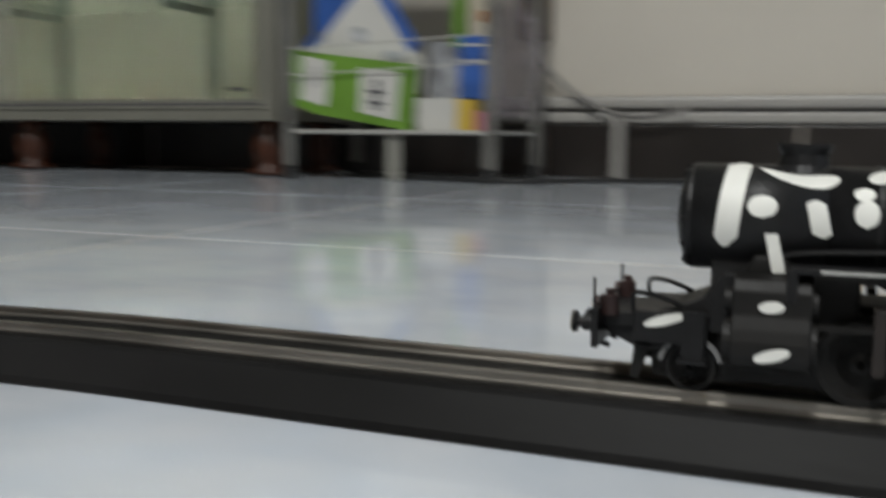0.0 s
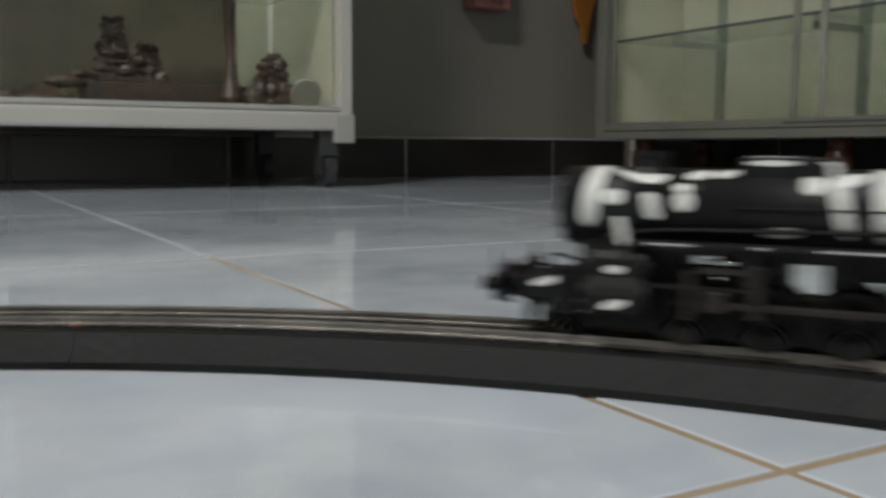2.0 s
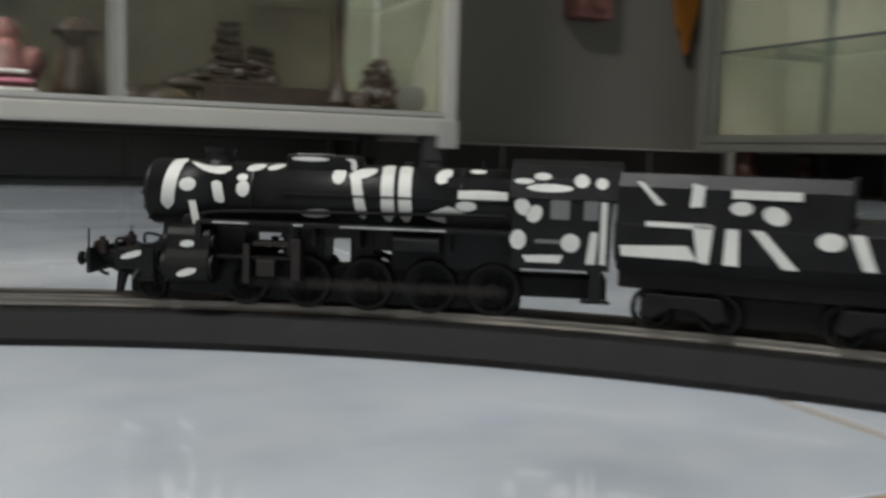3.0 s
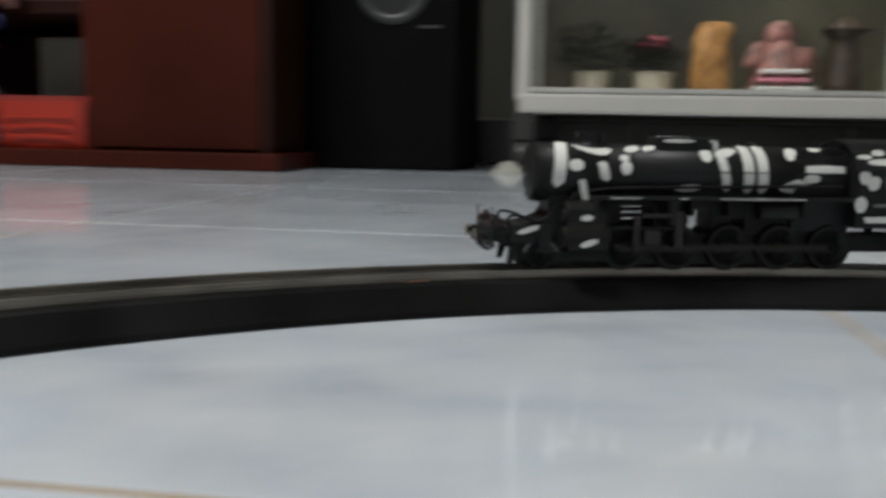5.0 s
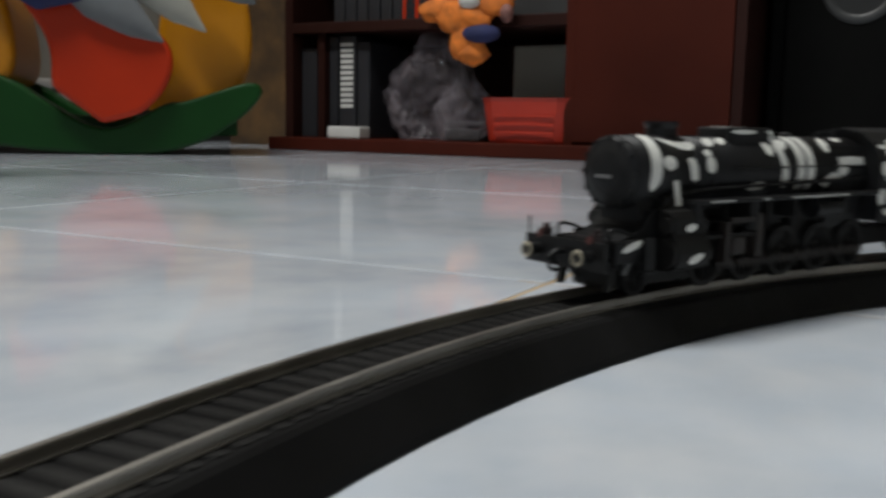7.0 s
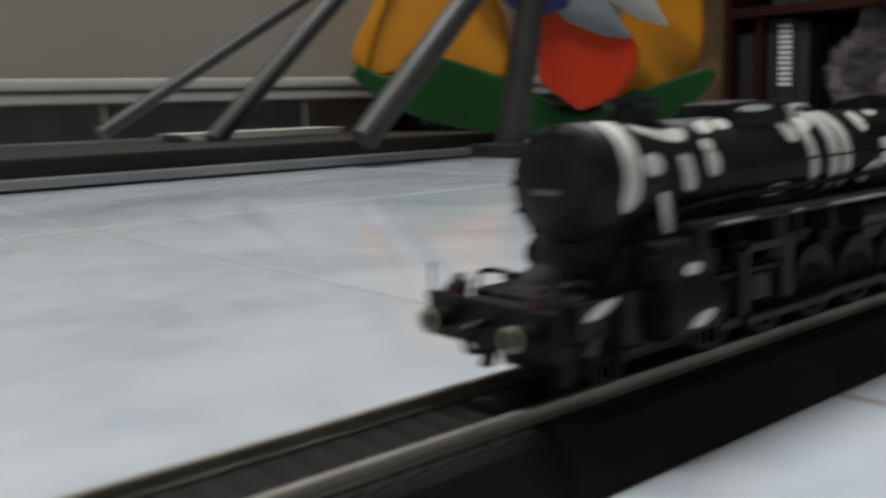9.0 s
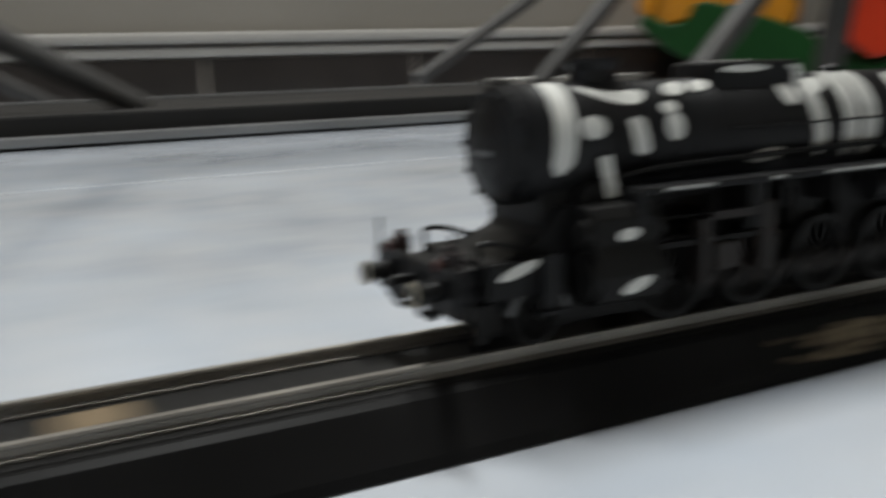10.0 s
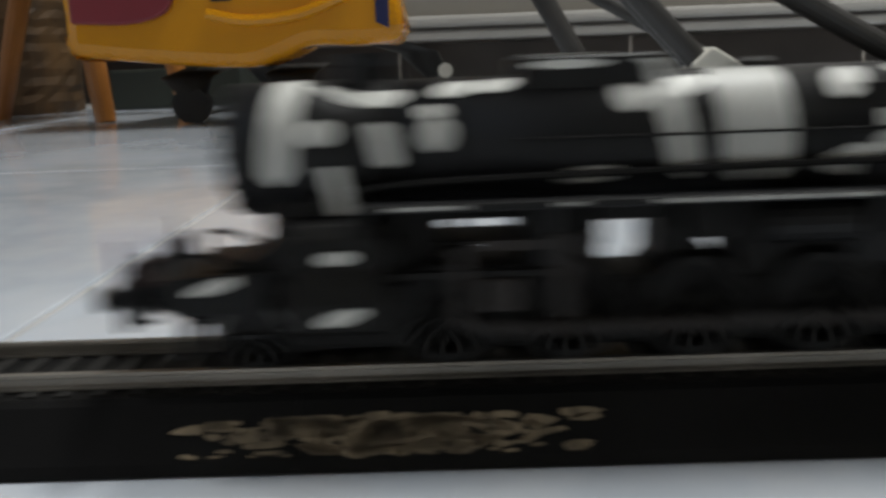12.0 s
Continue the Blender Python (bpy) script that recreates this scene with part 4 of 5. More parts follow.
# ---- north side: nook, display case ----
tagged(part("wall_box", box(1.745, 1.84, 1.66, 1.718, 0.375, 0.5, 0.004), PINKFIG), "dusty pink box fixed to the wall", "box")
bm = prism([(2.03, 0.6), (2.115, 0.6), (2.105, 0.42), (2.09, 0.375), (2.082, 0.318), (2.072, 0.316), (2.064, 0.36), (2.048, 0.38), (2.035, 0.44)], "y", 1.69, 1.705, 0.003)
tagged(part("hanging_cloth", bm, TANWOOD), "pointed tan cloth hanging on the wall", "cloth")


def display_case():
    # The unseen top is put this high to keep light off the nook.
    x0, x1, y0, y1, z0, z1 = 0.205, 1.28, 1.29, 1.66, 0.092, 1.85
    C = thing("display_case", "white-framed glass display case with ornaments on castors", "display case")
    part("bottom_rail", box(x0, x1, y0 - 0.002, y0 + 0.03, z0, z0 + 0.03, 0.005), WHITEALU, C)
    part("rail_lip", box(x0, x1, y0 + 0.001, y0 + 0.026, z0 + 0.031, z0 + 0.039, 0.002), ALU, C)
    part("base", box(x0 + 0.003, x1 - 0.003, y0 + 0.03, y1, z0 + 0.004, z0 + 0.034), DARKBACK, C)
    part("back_panel", box(x0 + 0.01, x1 - 0.01, y1 - 0.008, y1, z0 + 0.034, z1), DARKBACK, C, "olive brown back panel")
    part("top_rail", box(x0, x1, y0, y1, z1, z1 + 0.03, 0.004), WHITEALU, C)
    for x in (x0 - 0.004, x1 - 0.018):
        for y in (y0, y1 - 0.022):
            part("corner_post", box(x, x + 0.022, y, y + 0.022, z0 + 0.02, z1, 0.003), WHITEALU, C)
    part("centre_post", box(0.738, 0.76, y0 + 0.012, y0 + 0.02, z0 + 0.036, z1, 0.002), ALU, C)
    for xa, xb, y in ((x0 + 0.02, 0.752, y0 + 0.012), (0.748, x1 - 0.02, y0 + 0.02)):
        p = part("front_pane", box(xa, xb, y, y + 0.004, z0 + 0.038, z1), GLASS, C, "clear glass front pane")
        p.visible_shadow = False
    part("end_board", box(x1 - 0.01, x1 - 0.004, y0 + 0.022, y1 - 0.022, z0 + 0.034, z1), CREAM, C, "cream painted end board")
    for x in (x0 + 0.006,):
        p = part("side_pane", box(x, x + 0.004, y0 + 0.022, y1 - 0.022, z0 + 0.034, z1), GLASS, C)
        p.visible_shadow = False
    part("end_panel", box(1.2, 1.262, y1 - 0.02, y1 - 0.0085, z0 + 0.034, z1), CREAM, C)
    sh = part("shelf", box(x0 + 0.02, x1 - 0.02, y0 + 0.07, y1 - 0.01, 0.335, 0.341), SHELFGLASS, C, "glass shelf")
    for x, y in ((x0 + 0.008, y0 + 0.015), (x1 - 0.035, y0 + 0.02), (x0 + 0.03, y1 - 0.04), (x1 - 0.035, y1 - 0.04)):
        bm = rod((x - 0.009, y, 0.026), (x + 0.009, y, 0.026), 0.025, n=20)
        box(x - 0.017, x + 0.017, y - 0.014, y + 0.014, 0.05, 0.094, 0.003, bm=bm)
        box(x - 0.016, x - 0.012, y - 0.012, y + 0.012, 0.02, 0.06, bm=bm)
        box(x + 0.012, x + 0.016, y - 0.012, y + 0.012, 0.02, 0.06, bm=bm)
        part("castor", bm, SLATE if x > 0.6 else TUBE, C)
    part("corner_bracket", box(x1 - 0.03, x1 + 0.006, y0 - 0.006, y0 + 0.03, z0 - 0.02, z0 + 0.026, 0.003), ALU, C)
    return C


display_case()
tagged(part("castor_cup", lathe([(0.027, 0), (0.025, 0.004), (0.013, 0.014), (0.009, 0.018), (0.002, 0.019)], 24, c=(0.196, 1.268, 0)), PALECLOTH), "white round castor cup on the floor", "castor cup")


def clump(name, label, c, mat, potmat, r, h, seed, flower=None):
    P = thing(name, label, "plant", pose(*c))
    part("pot", lathe([(0.022, 0), (0.027, 0.002), (0.031, 0.03), (0.033, 0.032), (0.028, 0.034)], 18), potmat, P)
    rnd = random.Random(seed)
    bm = bmesh.new()
    for i in range(320):
        a, u = rnd.uniform(0, 6.283), rnd.random() ** 0.5
        p = Vector((r * u * math.cos(a), r * u * math.sin(a) * 0.7, 0.04 + h * rnd.random() * (1.1 - 0.6 * u)))
        d = Vector((math.cos(a), math.sin(a), rnd.uniform(-0.2, 0.8))).normalized() * rnd.uniform(0.012, 0.024)
        side = d.cross(Vector((0, 0, 1))).normalized() * 0.006
        bm.faces.new([bm.verts.new(p), bm.verts.new(p + d * 0.5 + side), bm.verts.new(p + d), bm.verts.new(p + d * 0.5 - side)])
    tagged(part("foliage", bm, mat, P), kind="stuff")
    if flower:
        bm = bmesh.new()
        for i in range(14):
            ball((rnd.uniform(-r, r) * 0.7, rnd.uniform(-0.02, 0.02), 0.05 + rnd.uniform(0, h * 0.7)), 0.009, 0.008, 0.008, bm=bm, n=4)
        part("flowers", bm, flower, P)
    return P


ZB = 0.1265
clump("potted_plant", "small dark potted plant with trailing leaves", (0.315, 1.38, ZB), DARKLEAF, POT, 0.062, 0.075, 2)
clump("potted_plant", "small potted plant with dark red flowers", (0.41, 1.38, ZB), DARKLEAF, POT, 0.036, 0.05, 5, REDFLOWER)


def figurine(name, label, c, mat, prof, extra=()):
    bm = lathe(prof, 18)
    for e in extra:
        ball(*e, bm=bm, n=6)
    for v in bm.verts:
        k = 1 + 0.35 * noise.noise(v.co * 45 + Vector(c) * 9) + 0.15 * noise.noise(v.co * 110)
        v.co.x, v.co.y = v.co.x * k, v.co.y * k
    bmesh.ops.translate(bm, vec=c, verts=bm.verts)
    return tagged(part(name, bm, mat, smooth=True), label, "figurine")


figurine("figurine", "ochre standing figurine in the glass case", (0.497, 1.385, ZB), GOLDFIG, [(0.03, 0), (0.032, 0.01), (0.027, 0.05), (0.024, 0.085), (0.02, 0.1), (0.012, 0.112), (0.002, 0.114)], [((0.016, 0, 0.098), 0.015, 0.014, 0.016), ((0, -0.02, 0.05), 0.026, 0.012, 0.03)])
figurine("figurine", "pink and white doll-like figurine", (0.6, 1.39, ZB), PINKFIG, [(0.046, 0), (0.048, 0.012), (0.036, 0.04), (0.03, 0.07), (0.02, 0.085), (0.01, 0.1), (0.002, 0.105)], [((0.0, 0, 0.092), 0.026, 0.024, 0.024), ((-0.03, -0.01, 0.06), 0.018, 0.016, 0.024), ((0.035, 0, 0.05), 0.02, 0.014, 0.026)])
for i, z in enumerate((0.006, 0.019, 0.032)):
    tagged(part("folded_ribbon", box(0.555 + i * 0.006, 0.645 - i * 0.006, 1.335, 1.352, ZB + z, ZB + z + 0.006, 0.002), PAPER if i % 2 == 0 else PINKPRINT), "pale folded ribbon round a figurine", "ribbon")
figurine("figurine", "dark brown figurine with a wide brim", (0.7, 1.4, ZB), BRONZE, [(0.032, 0), (0.03, 0.02), (0.024, 0.06), (0.02, 0.082), (0.018, 0.09), (0.034, 0.1), (0.034, 0.104), (0.02, 0.112), (0.016, 0.12), (0.002, 0.124)])


def carving(label, c, peaks, seed):
    """A small carved group: peaks of (offset, half width, height) built up from ledges and knobs."""
    rnd = random.Random(seed)
    bm = box(-0.055, 0.055, -0.024, 0.024, 0, 0.008, 0.002)
    for off, half, high in peaks:
        z = 0.006
        while z < high:
            k = 1 - 0.62 * z / high
            for side in (-1, 0, 1):
                r = half * k * rnd.uniform(0.38, 0.62)
                ball((off + side * half * k * 0.6 + rnd.uniform(-0.003, 0.003), rnd.uniform(-0.01, 0.004), z + rnd.uniform(0, 0.006)), r, r * 0.8, r * rnd.uniform(0.6, 1.1), bm=bm, n=5)
            box(off - half * k * 0.9, off + half * k * 0.9, -0.014 * k, 0.014 * k, z, z + 0.004, 0.001, bm=bm)
            z += 0.013
    for v in bm.verts:
        v.co += noise.noise_vector(v.co * 90) * 0.003
        v.co.z = max(v.co.z, 0.0)
    bmesh.ops.translate(bm, vec=c, verts=bm.verts)
    return tagged(part("figurine", bm, BRONZE), label, "figurine")


carving("brown carved twin-peaked ornament on a plinth", (0.965, 1.46, ZB + 0.04), ((-0.025, 0.032, 0.105), (0.03, 0.03, 0.07)), 6)
carving("brown carved ornament with stacked ledges", (1.19, 1.42, ZB), ((0.0, 0.046, 0.085),), 12)
figurine("figurine", "low curved brown ornament", (0.82, 1.38, ZB), BRONZE, [(0.05, 0), (0.046, 0.012), (0.03, 0.02), (0.02, 0.026), (0.002, 0.03)], [((0.035, 0, 0.034), 0.03, 0.01, 0.01), ((0.06, 0, 0.046), 0.022, 0.009, 0.007), ((-0.04, 0, 0.012), 0.03, 0.02, 0.012)])
tagged(part("plinth", box(0.89, 1.16, 1.43, 1.5, ZB, ZB + 0.04, 0.003), BRONZE), "long dark brown wooden plinth", "plinth")
tagged(part("white_disc", rod((1.225, 1.345, ZB + 0.024), (1.225, 1.352, ZB + 0.026), 0.026, n=24), GREYALU), "small dull grey round plate standing on edge", "plate")
tagged(part("flower_vase", lathe([(0.014, 0), (0.02, 0.02), (0.012, 0.05), (0.008, 0.09), (0.012, 0.2), (0.002, 0.21)], 14, c=(1.12, 1.42, ZB)), BRONZE), "slim brown vase with stems", "vase")

# ---- north-west: loudspeaker, wooden cabinet and its contents ----


def loudspeaker():
    S = thing("loudspeaker", "tall black floor-standing loudspeaker with a round bass port", "loudspeaker")
    part("cabinet_box", box(-0.1, 0.11, 1.29, 1.6, 0.0, 0.8, 0.006), SPEAKER, S)
    part("side_block", box(-0.125, -0.103, 1.31, 1.6, 0.0, 0.8, 0.004), SPEAKER, S)
    for z, r in ((0.28, 0.056), (0.5, 0.075)):
        bm = bmesh.new()
        n = 40
        prof = [(r * 0.74, 0.0), (r * 0.8, -0.003), (r * 0.95, -0.004), (r * 1.02, 0.0)]
        rings = [[bm.verts.new((0.008 + q * math.cos(2 * math.pi * i / n), 1.2895 + d, z + q * math.sin(2 * math.pi * i / n))) for i in range(n)] for q, d in prof]
        for a, b in zip(rings, rings[1:]):
            for i in range(n):
                bm.faces.new((a[i], a[(i + 1) % n], b[(i + 1) % n], b[i]))
        bmesh.ops.recalc_face_normals(bm, faces=bm.faces)
        ring = part("port_ring", bm, SLATE, S, "dull grey ring", smooth=True)
        bm = lathe([(r * 0.8, 0), (r * 0.4, 0.012), (0.001, 0.016)], 30)
        bmesh.ops.transform(bm, matrix=Matrix.Translation((0.008, 1.2888, z)) @ Matrix.Rotation(radians(90), 4, "X") @ Matrix.Diagonal((1, 1, 0.2, 1)), verts=bm.verts)
        part("cone", bm, RUBBER, ring)
    part("badge", box(0.05, 0.085, 1.2885, 1.2895, 0.218, 0.222), SLATE, S)
    return S


loudspeaker()


def wooden_cabinet():
    C = thing("wooden_cabinet", "red-brown veneered cabinet with open shelves beside a closed door", "cabinet")
    part("plinth", box(-1.015, -0.115, 1.114, 1.52, 0.0, 0.025, 0.003), WOOD, C)
    part("door", box(-0.405, -0.152, 1.142, 1.16, 0.029, 1.88, 0.002), WOOD, C, "red-brown veneered door")
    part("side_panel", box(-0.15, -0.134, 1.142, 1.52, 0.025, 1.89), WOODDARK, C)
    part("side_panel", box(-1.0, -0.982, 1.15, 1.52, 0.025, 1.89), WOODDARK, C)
    part("divider", box(-0.422, -0.406, 1.146, 1.52, 0.025, 1.89), WOOD, C)
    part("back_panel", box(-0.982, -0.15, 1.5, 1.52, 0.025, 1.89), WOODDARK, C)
    part("top_panel", box(-1.005, -0.13, 1.14, 1.52, 1.89, 1.912, 0.003), WOOD, C)
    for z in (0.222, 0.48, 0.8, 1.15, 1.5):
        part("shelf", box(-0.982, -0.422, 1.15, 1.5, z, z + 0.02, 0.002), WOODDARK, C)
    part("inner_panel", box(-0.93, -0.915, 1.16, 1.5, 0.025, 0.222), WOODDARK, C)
    return C


wooden_cabinet()
BT = 0.0252


def basket():
    B = thing("plastic_basket", "small red plastic basket on the cabinet plinth", "basket", pose(-0.492, 1.185, BT))
    bm = bmesh.new()
    rows = []
    for z, w, d in ((0, 0.071, 0.04), (0.004, 0.073, 0.042), (0.07, 0.082, 0.05), (0.077, 0.085, 0.053), (0.077, 0.08, 0.048), (0.07, 0.079, 0.047), (0.006, 0.07, 0.039)):
        pts = []
        for i in range(24):
            a = 2 * math.pi * (i + 0.5) / 24
            k = 1 / max(abs(math.cos(a)), abs(math.sin(a))) ** 0.8
            pts.append(bm.verts.new((w * math.cos(a) * min(k, 1.28), d * math.sin(a) * min(k, 1.28), z)))
        rows.append(pts)
    for a, b in zip(rows, rows[1:]):
        for i in range(24):
            bm.faces.new((a[i], a[(i + 1) % 24], b[(i + 1) % 24], b[i]))
    bm.faces.new(rows[0][::-1]), bm.faces.new(rows[-1])
    bmesh.ops.recalc_face_normals(bm, faces=bm.faces)
    part("tub", bm, REDPLASTIC, B)
    for i in range(3):
        part("rib", box(-0.055, 0.055, -0.0495 + i * 0.0008, -0.0475 + i * 0.0008, 0.016 + 0.014 * (2 - i), 0.02 + 0.014 * (2 - i), 0.0008), REDPLASTIC, B)
    return B


basket()


def book(x0, x1, h, mat, stripes, z=BT, y=1.17):
    B = thing("book", "black upright book with a pale banded spine" if stripes else "plain black upright book", "book", group="books in the cabinet")
    part("cover", box(x0, x1, y, y + 0.15, z, z + h, 0.002), mat, B)
    for i in range(stripes):
        zz = z + h * (0.3 + 0.65 * i / max(1, stripes))
        part("label_bar", box(x0 + 0.004, x1 - 0.006, y - 0.0008, y - 0.0002, zz, zz + h * 0.65 / max(1, stripes) * 0.62), PAPER, B)
    return B


book(-0.91, -0.892, 0.19, BOOKBLACK, 0)
book(-0.888, -0.85, 0.192, BOOKBLACK, 12)
book(-0.846, -0.82, 0.18, BOOKBLACK, 0)
book(-0.975, -0.94, 0.17, BOOKBLACK, 0)
for k in range(9):
    book(-0.9 + 0.026 * k, -0.877 + 0.026 * k, 0.17 + 0.02 * (k % 3), BOOKBLACK, 10 if k == 0 else 0, z=0.2422)
tagged(part("white_packet", box(-0.888, -0.815, 1.13, 1.166, BT, BT + 0.022, 0.003), PAPER), "small white packet on the plinth", "packet")
tagged(part("red_box", box(-0.76, -0.64, 1.17, 1.3, 0.2422, 0.34, 0.003), ORANGEPLASTIC), "red-orange carton on the shelf", "carton")
tagged(part("magazine", box(-0.56, -0.43, 1.2, 1.35, 0.2422, 0.31, 0.003), SLATE), "stack of dark magazines on the shelf", "magazines")
tagged(part("grey_box", box(-0.57, -0.425, 1.27, 1.42, BT, 0.2, 0.004), GREYALU), "grey cardboard box inside the cabinet", "box")
tagged(part("dark_carton", box(-0.7, -0.6, 1.25, 1.4, BT, 0.06, 0.002), SLATE), "low dark carton inside the cabinet", "carton")


def pleated_film(cx, cy, z0, w, d, h, seed):
    """An upright film tube with sharp vertical pleats, gathered at the top."""
    bm = bmesh.new()
    n, rows = 96, 34
    rings = []
    for j in range(rows + 1):
        v = j / rows
        swell = (0.78 + 0.5 * math.sin(math.pi * min(1, v * 1.15)) ** 0.8) * (1 - 0.5 * max(0, v - 0.72) / 0.28)
        ring = []
        for i in range(n):
            a = 2 * math.pi * i / n
            q = Vector((math.cos(a) * 2.4, math.sin(a) * 2.4, v * 2.6 + seed))
            fold = 0.55 * (0.3 - abs(noise.noise(q))) + 0.5 * (0.22 - abs(noise.noise(q * 2.4))) + 0.16 * noise.noise(q * 5.5)
            lift = 0.05 * noise.noise(Vector((math.cos(a) * 2.5, math.sin(a) * 2.5 + seed, 0))) * v * v
            ring.append(bm.verts.new((cx + w * 0.74 * swell * (1 + fold) * math.cos(a), cy + d * 0.74 * swell * (1 + fold) * math.sin(a), z0 + 0.0008 + h * v + lift)))
        rings.append(ring)
    for u, x in zip(rings, rings[1:]):
        for i in range(n):
            bm.faces.new((u[i], u[(i + 1) % n], x[(i + 1) % n], x[i]))
    return bm


def film_bag():
    B = thing("plastic_bag", "crumpled clear plastic bag on the cabinet plinth", "plastic bag")
    for cx, cy, w, d, h, seed in ((-0.705, 1.2, 0.084, 0.042, 0.188, 3), (-0.625, 1.178, 0.054, 0.03, 0.098, 8)):
        part("film", pleated_film(cx, cy, BT, w, d, h, seed), BAGFILM, B, "clear crinkled film", smooth=True)
    part("tray", box(-0.655, -0.585, 1.165, 1.2, BT + 0.001, BT + 0.022, 0.003), SLATE, B, "dark shallow tray")
    return B


film_bag()
tagged(part("hanging_film", pleated_film(1.955, 0.005, 0.09, 0.02, 0.034, 0.16, 5), BAGFILM, smooth=True), "crumpled clear film bag hanging on the rack", "plastic bag")


def cloth_toy():
    T = thing("cloth_toy", "orange and navy stuffed toy hanging over the shelf edge", "stuffed toy")
    bm = ball((-0.6, 1.125, 0.235), 0.055, 0.02, 0.035, n=10)
    ball((-0.655, 1.125, 0.25), 0.035, 0.015, 0.018, bm=bm, n=8)
    ball((-0.545, 1.125, 0.262), 0.035, 0.015, 0.022, bm=bm, n=8)
    ball((-0.58, 1.125, 0.18), 0.028, 0.016, 0.022, bm=bm, n=8)
    ball((-0.6, 1.125, 0.2), 0.03, 0.016, 0.03, bm=bm, n=8)
    for v in bm.verts:
        q = v.co * 42
        v.co += Vector((noise.noise(q), 0.6 * noise.noise(q + Vector((5, 0, 0))), noise.noise(q + Vector((0, 7, 0))))) * 0.013
    part("body", bm, ORANGECLOTH, T, smooth=True)
    part("waistband", ball((-0.565, 1.118, 0.208), 0.036, 0.018, 0.016, n=8), BLUECLOTH, T, "navy cloth band", smooth=True)
    part("tuft", ball((-0.585, 1.112, 0.262), 0.02, 0.014, 0.014, n=8), PAPER, T, smooth=True)
    part("limb", ball((-0.518, 1.118, 0.24), 0.012, 0.012, 0.016, n=8), PINKFIG, T, smooth=True)
    return T


cloth_toy()
tagged(part("cardboard_sheet", prism([(-1.32, 0), (-1.06, 0), (-1.08, 0.7), (-1.3, 0.72)], "y", 1.36, 1.38), TANCARD), "tall brown cardboard sheet leaning beside the cabinet", "cardboard")

# ---- west side ----


def rocking_toy():
    """Flat moulded toy; u runs along it, v up."""
    R = thing("rocking_toy", "moulded plastic rocking toy in green, orange and yellow", "rocking toy", pose(-1.09, 0.8, 0, 0, 0, 41.5))
    base = smooth_curve([(-0.42, 0, 0.125), (-0.34, 0, 0.065), (-0.2, 0, 0.02), (0, 0, 0.0), (0.12, 0, 0.012), (0.195, 0, 0.052), (0.232, 0, 0.088), (0.236, 0, 0.108), (0.21, 0, 0.114), (0.12, 0, 0.084), (0.09, 0, 0.08), (0.0, 0, 0.04), (-0.09, 0, 0.085), (-0.13, 0, 0.11), (-0.25, 0, 0.155), (-0.31, 0, 0.162), (-0.33, 0, 0.13), (-0.36, 0, 0.125), (-0.405, 0, 0.148)], 4)
    for y in (-0.14, 0.1):
        part("rocker", prism([(p.x, p.z) for p in base], "y", y, y + 0.05, 0.006), GREENPLASTIC, R, "green curved rocker")
    part("floor_panel", prism([(-0.3, 0.03), (0.2, 0.03), (0.2, 0.06), (-0.3, 0.06)], "y", -0.09, 0.1, 0.004), GREENPLASTIC, R)
    drop = smooth_curve([(0.0, 0, 0.048), (0.06, 0, 0.068), (0.098, 0, 0.115), (0.1, 0, 0.165), (0.06, 0, 0.205), (0.02, 0, 0.24), (-0.05, 0, 0.3), (-0.16, 0, 0.36), (-0.2, 0, 0.34), (-0.12, 0, 0.24), (-0.075, 0, 0.17), (-0.07, 0, 0.1)], 4)
    part("centre_panel", prism([(p.x, p.z) for p in drop], "y", -0.165, -0.142, 0.008), ORANGEPLASTIC, R, "orange drop-shaped panel")
    left = smooth_curve([(-0.33, 0, 0.125), (-0.15, 0, 0.1), (-0.13, 0, 0.2), (-0.17, 0, 0.3), (-0.24, 0, 0.4), (-0.31, 0, 0.42), (-0.34, 0, 0.36), (-0.375, 0, 0.26), (-0.415, 0, 0.19), (-0.42, 0, 0.15), (-0.38, 0, 0.115)], 4)
    part("seat_back", prism([(p.x, p.z) for p in left], "y", -0.12, 0.11, 0.012), YELLOWPLASTIC, R, "yellow moulded seat")
    part("ridge", sweep(smooth_curve([(-0.4, -0.124, 0.13), (-0.37, -0.126, 0.22), (-0.33, -0.126, 0.3), (-0.3, -0.124, 0.38)], 4), 0.008), YELLOWPLASTIC, R)
    right = smooth_curve([(0.06, 0, 0.06), (0.13, 0, 0.065), (0.2, 0, 0.1), (0.225, 0, 0.17), (0.215, 0, 0.26), (0.17, 0, 0.34), (0.1, 0, 0.33), (0.08, 0, 0.2)], 4)
    part("seat_front", prism([(p.x, p.z) for p in right], "y", -0.088, 0.098, 0.012), YELLOWPLASTIC, R, "yellow moulded seat")
    return R


rocking_toy()


def cushion(c, size, rot, mat, label):
    bm = ball((0, 0, 0), *size, n=14)
    for v in bm.verts:
        k = 1 - 0.62 * max(0.0, v.co.x / size[0] + 0.25)
        v.co.y, v.co.z = v.co.y * k, v.co.z * k * 1.35
        v.co *= 1 + 0.14 * noise.noise(v.co * 16) + 0.05 * noise.noise(v.co * 60)
    return tagged(part("folded_cloth", bm, mat, None, "", pose(*c, *rot), smooth=True), label, "cloth")


def beside_toy(u, out, v):
    a = radians(41.5)
    return (-1.09 + u * math.cos(a) + out * math.sin(a), 0.8 + u * math.sin(a) - out * math.cos(a), v)


cushion(beside_toy(0.02, 0.17, 0.222), (0.095, 0.02, 0.03), (0, 36, 41.5), GREYCLOTH, "pale grey cloth draped over the rocking toy")
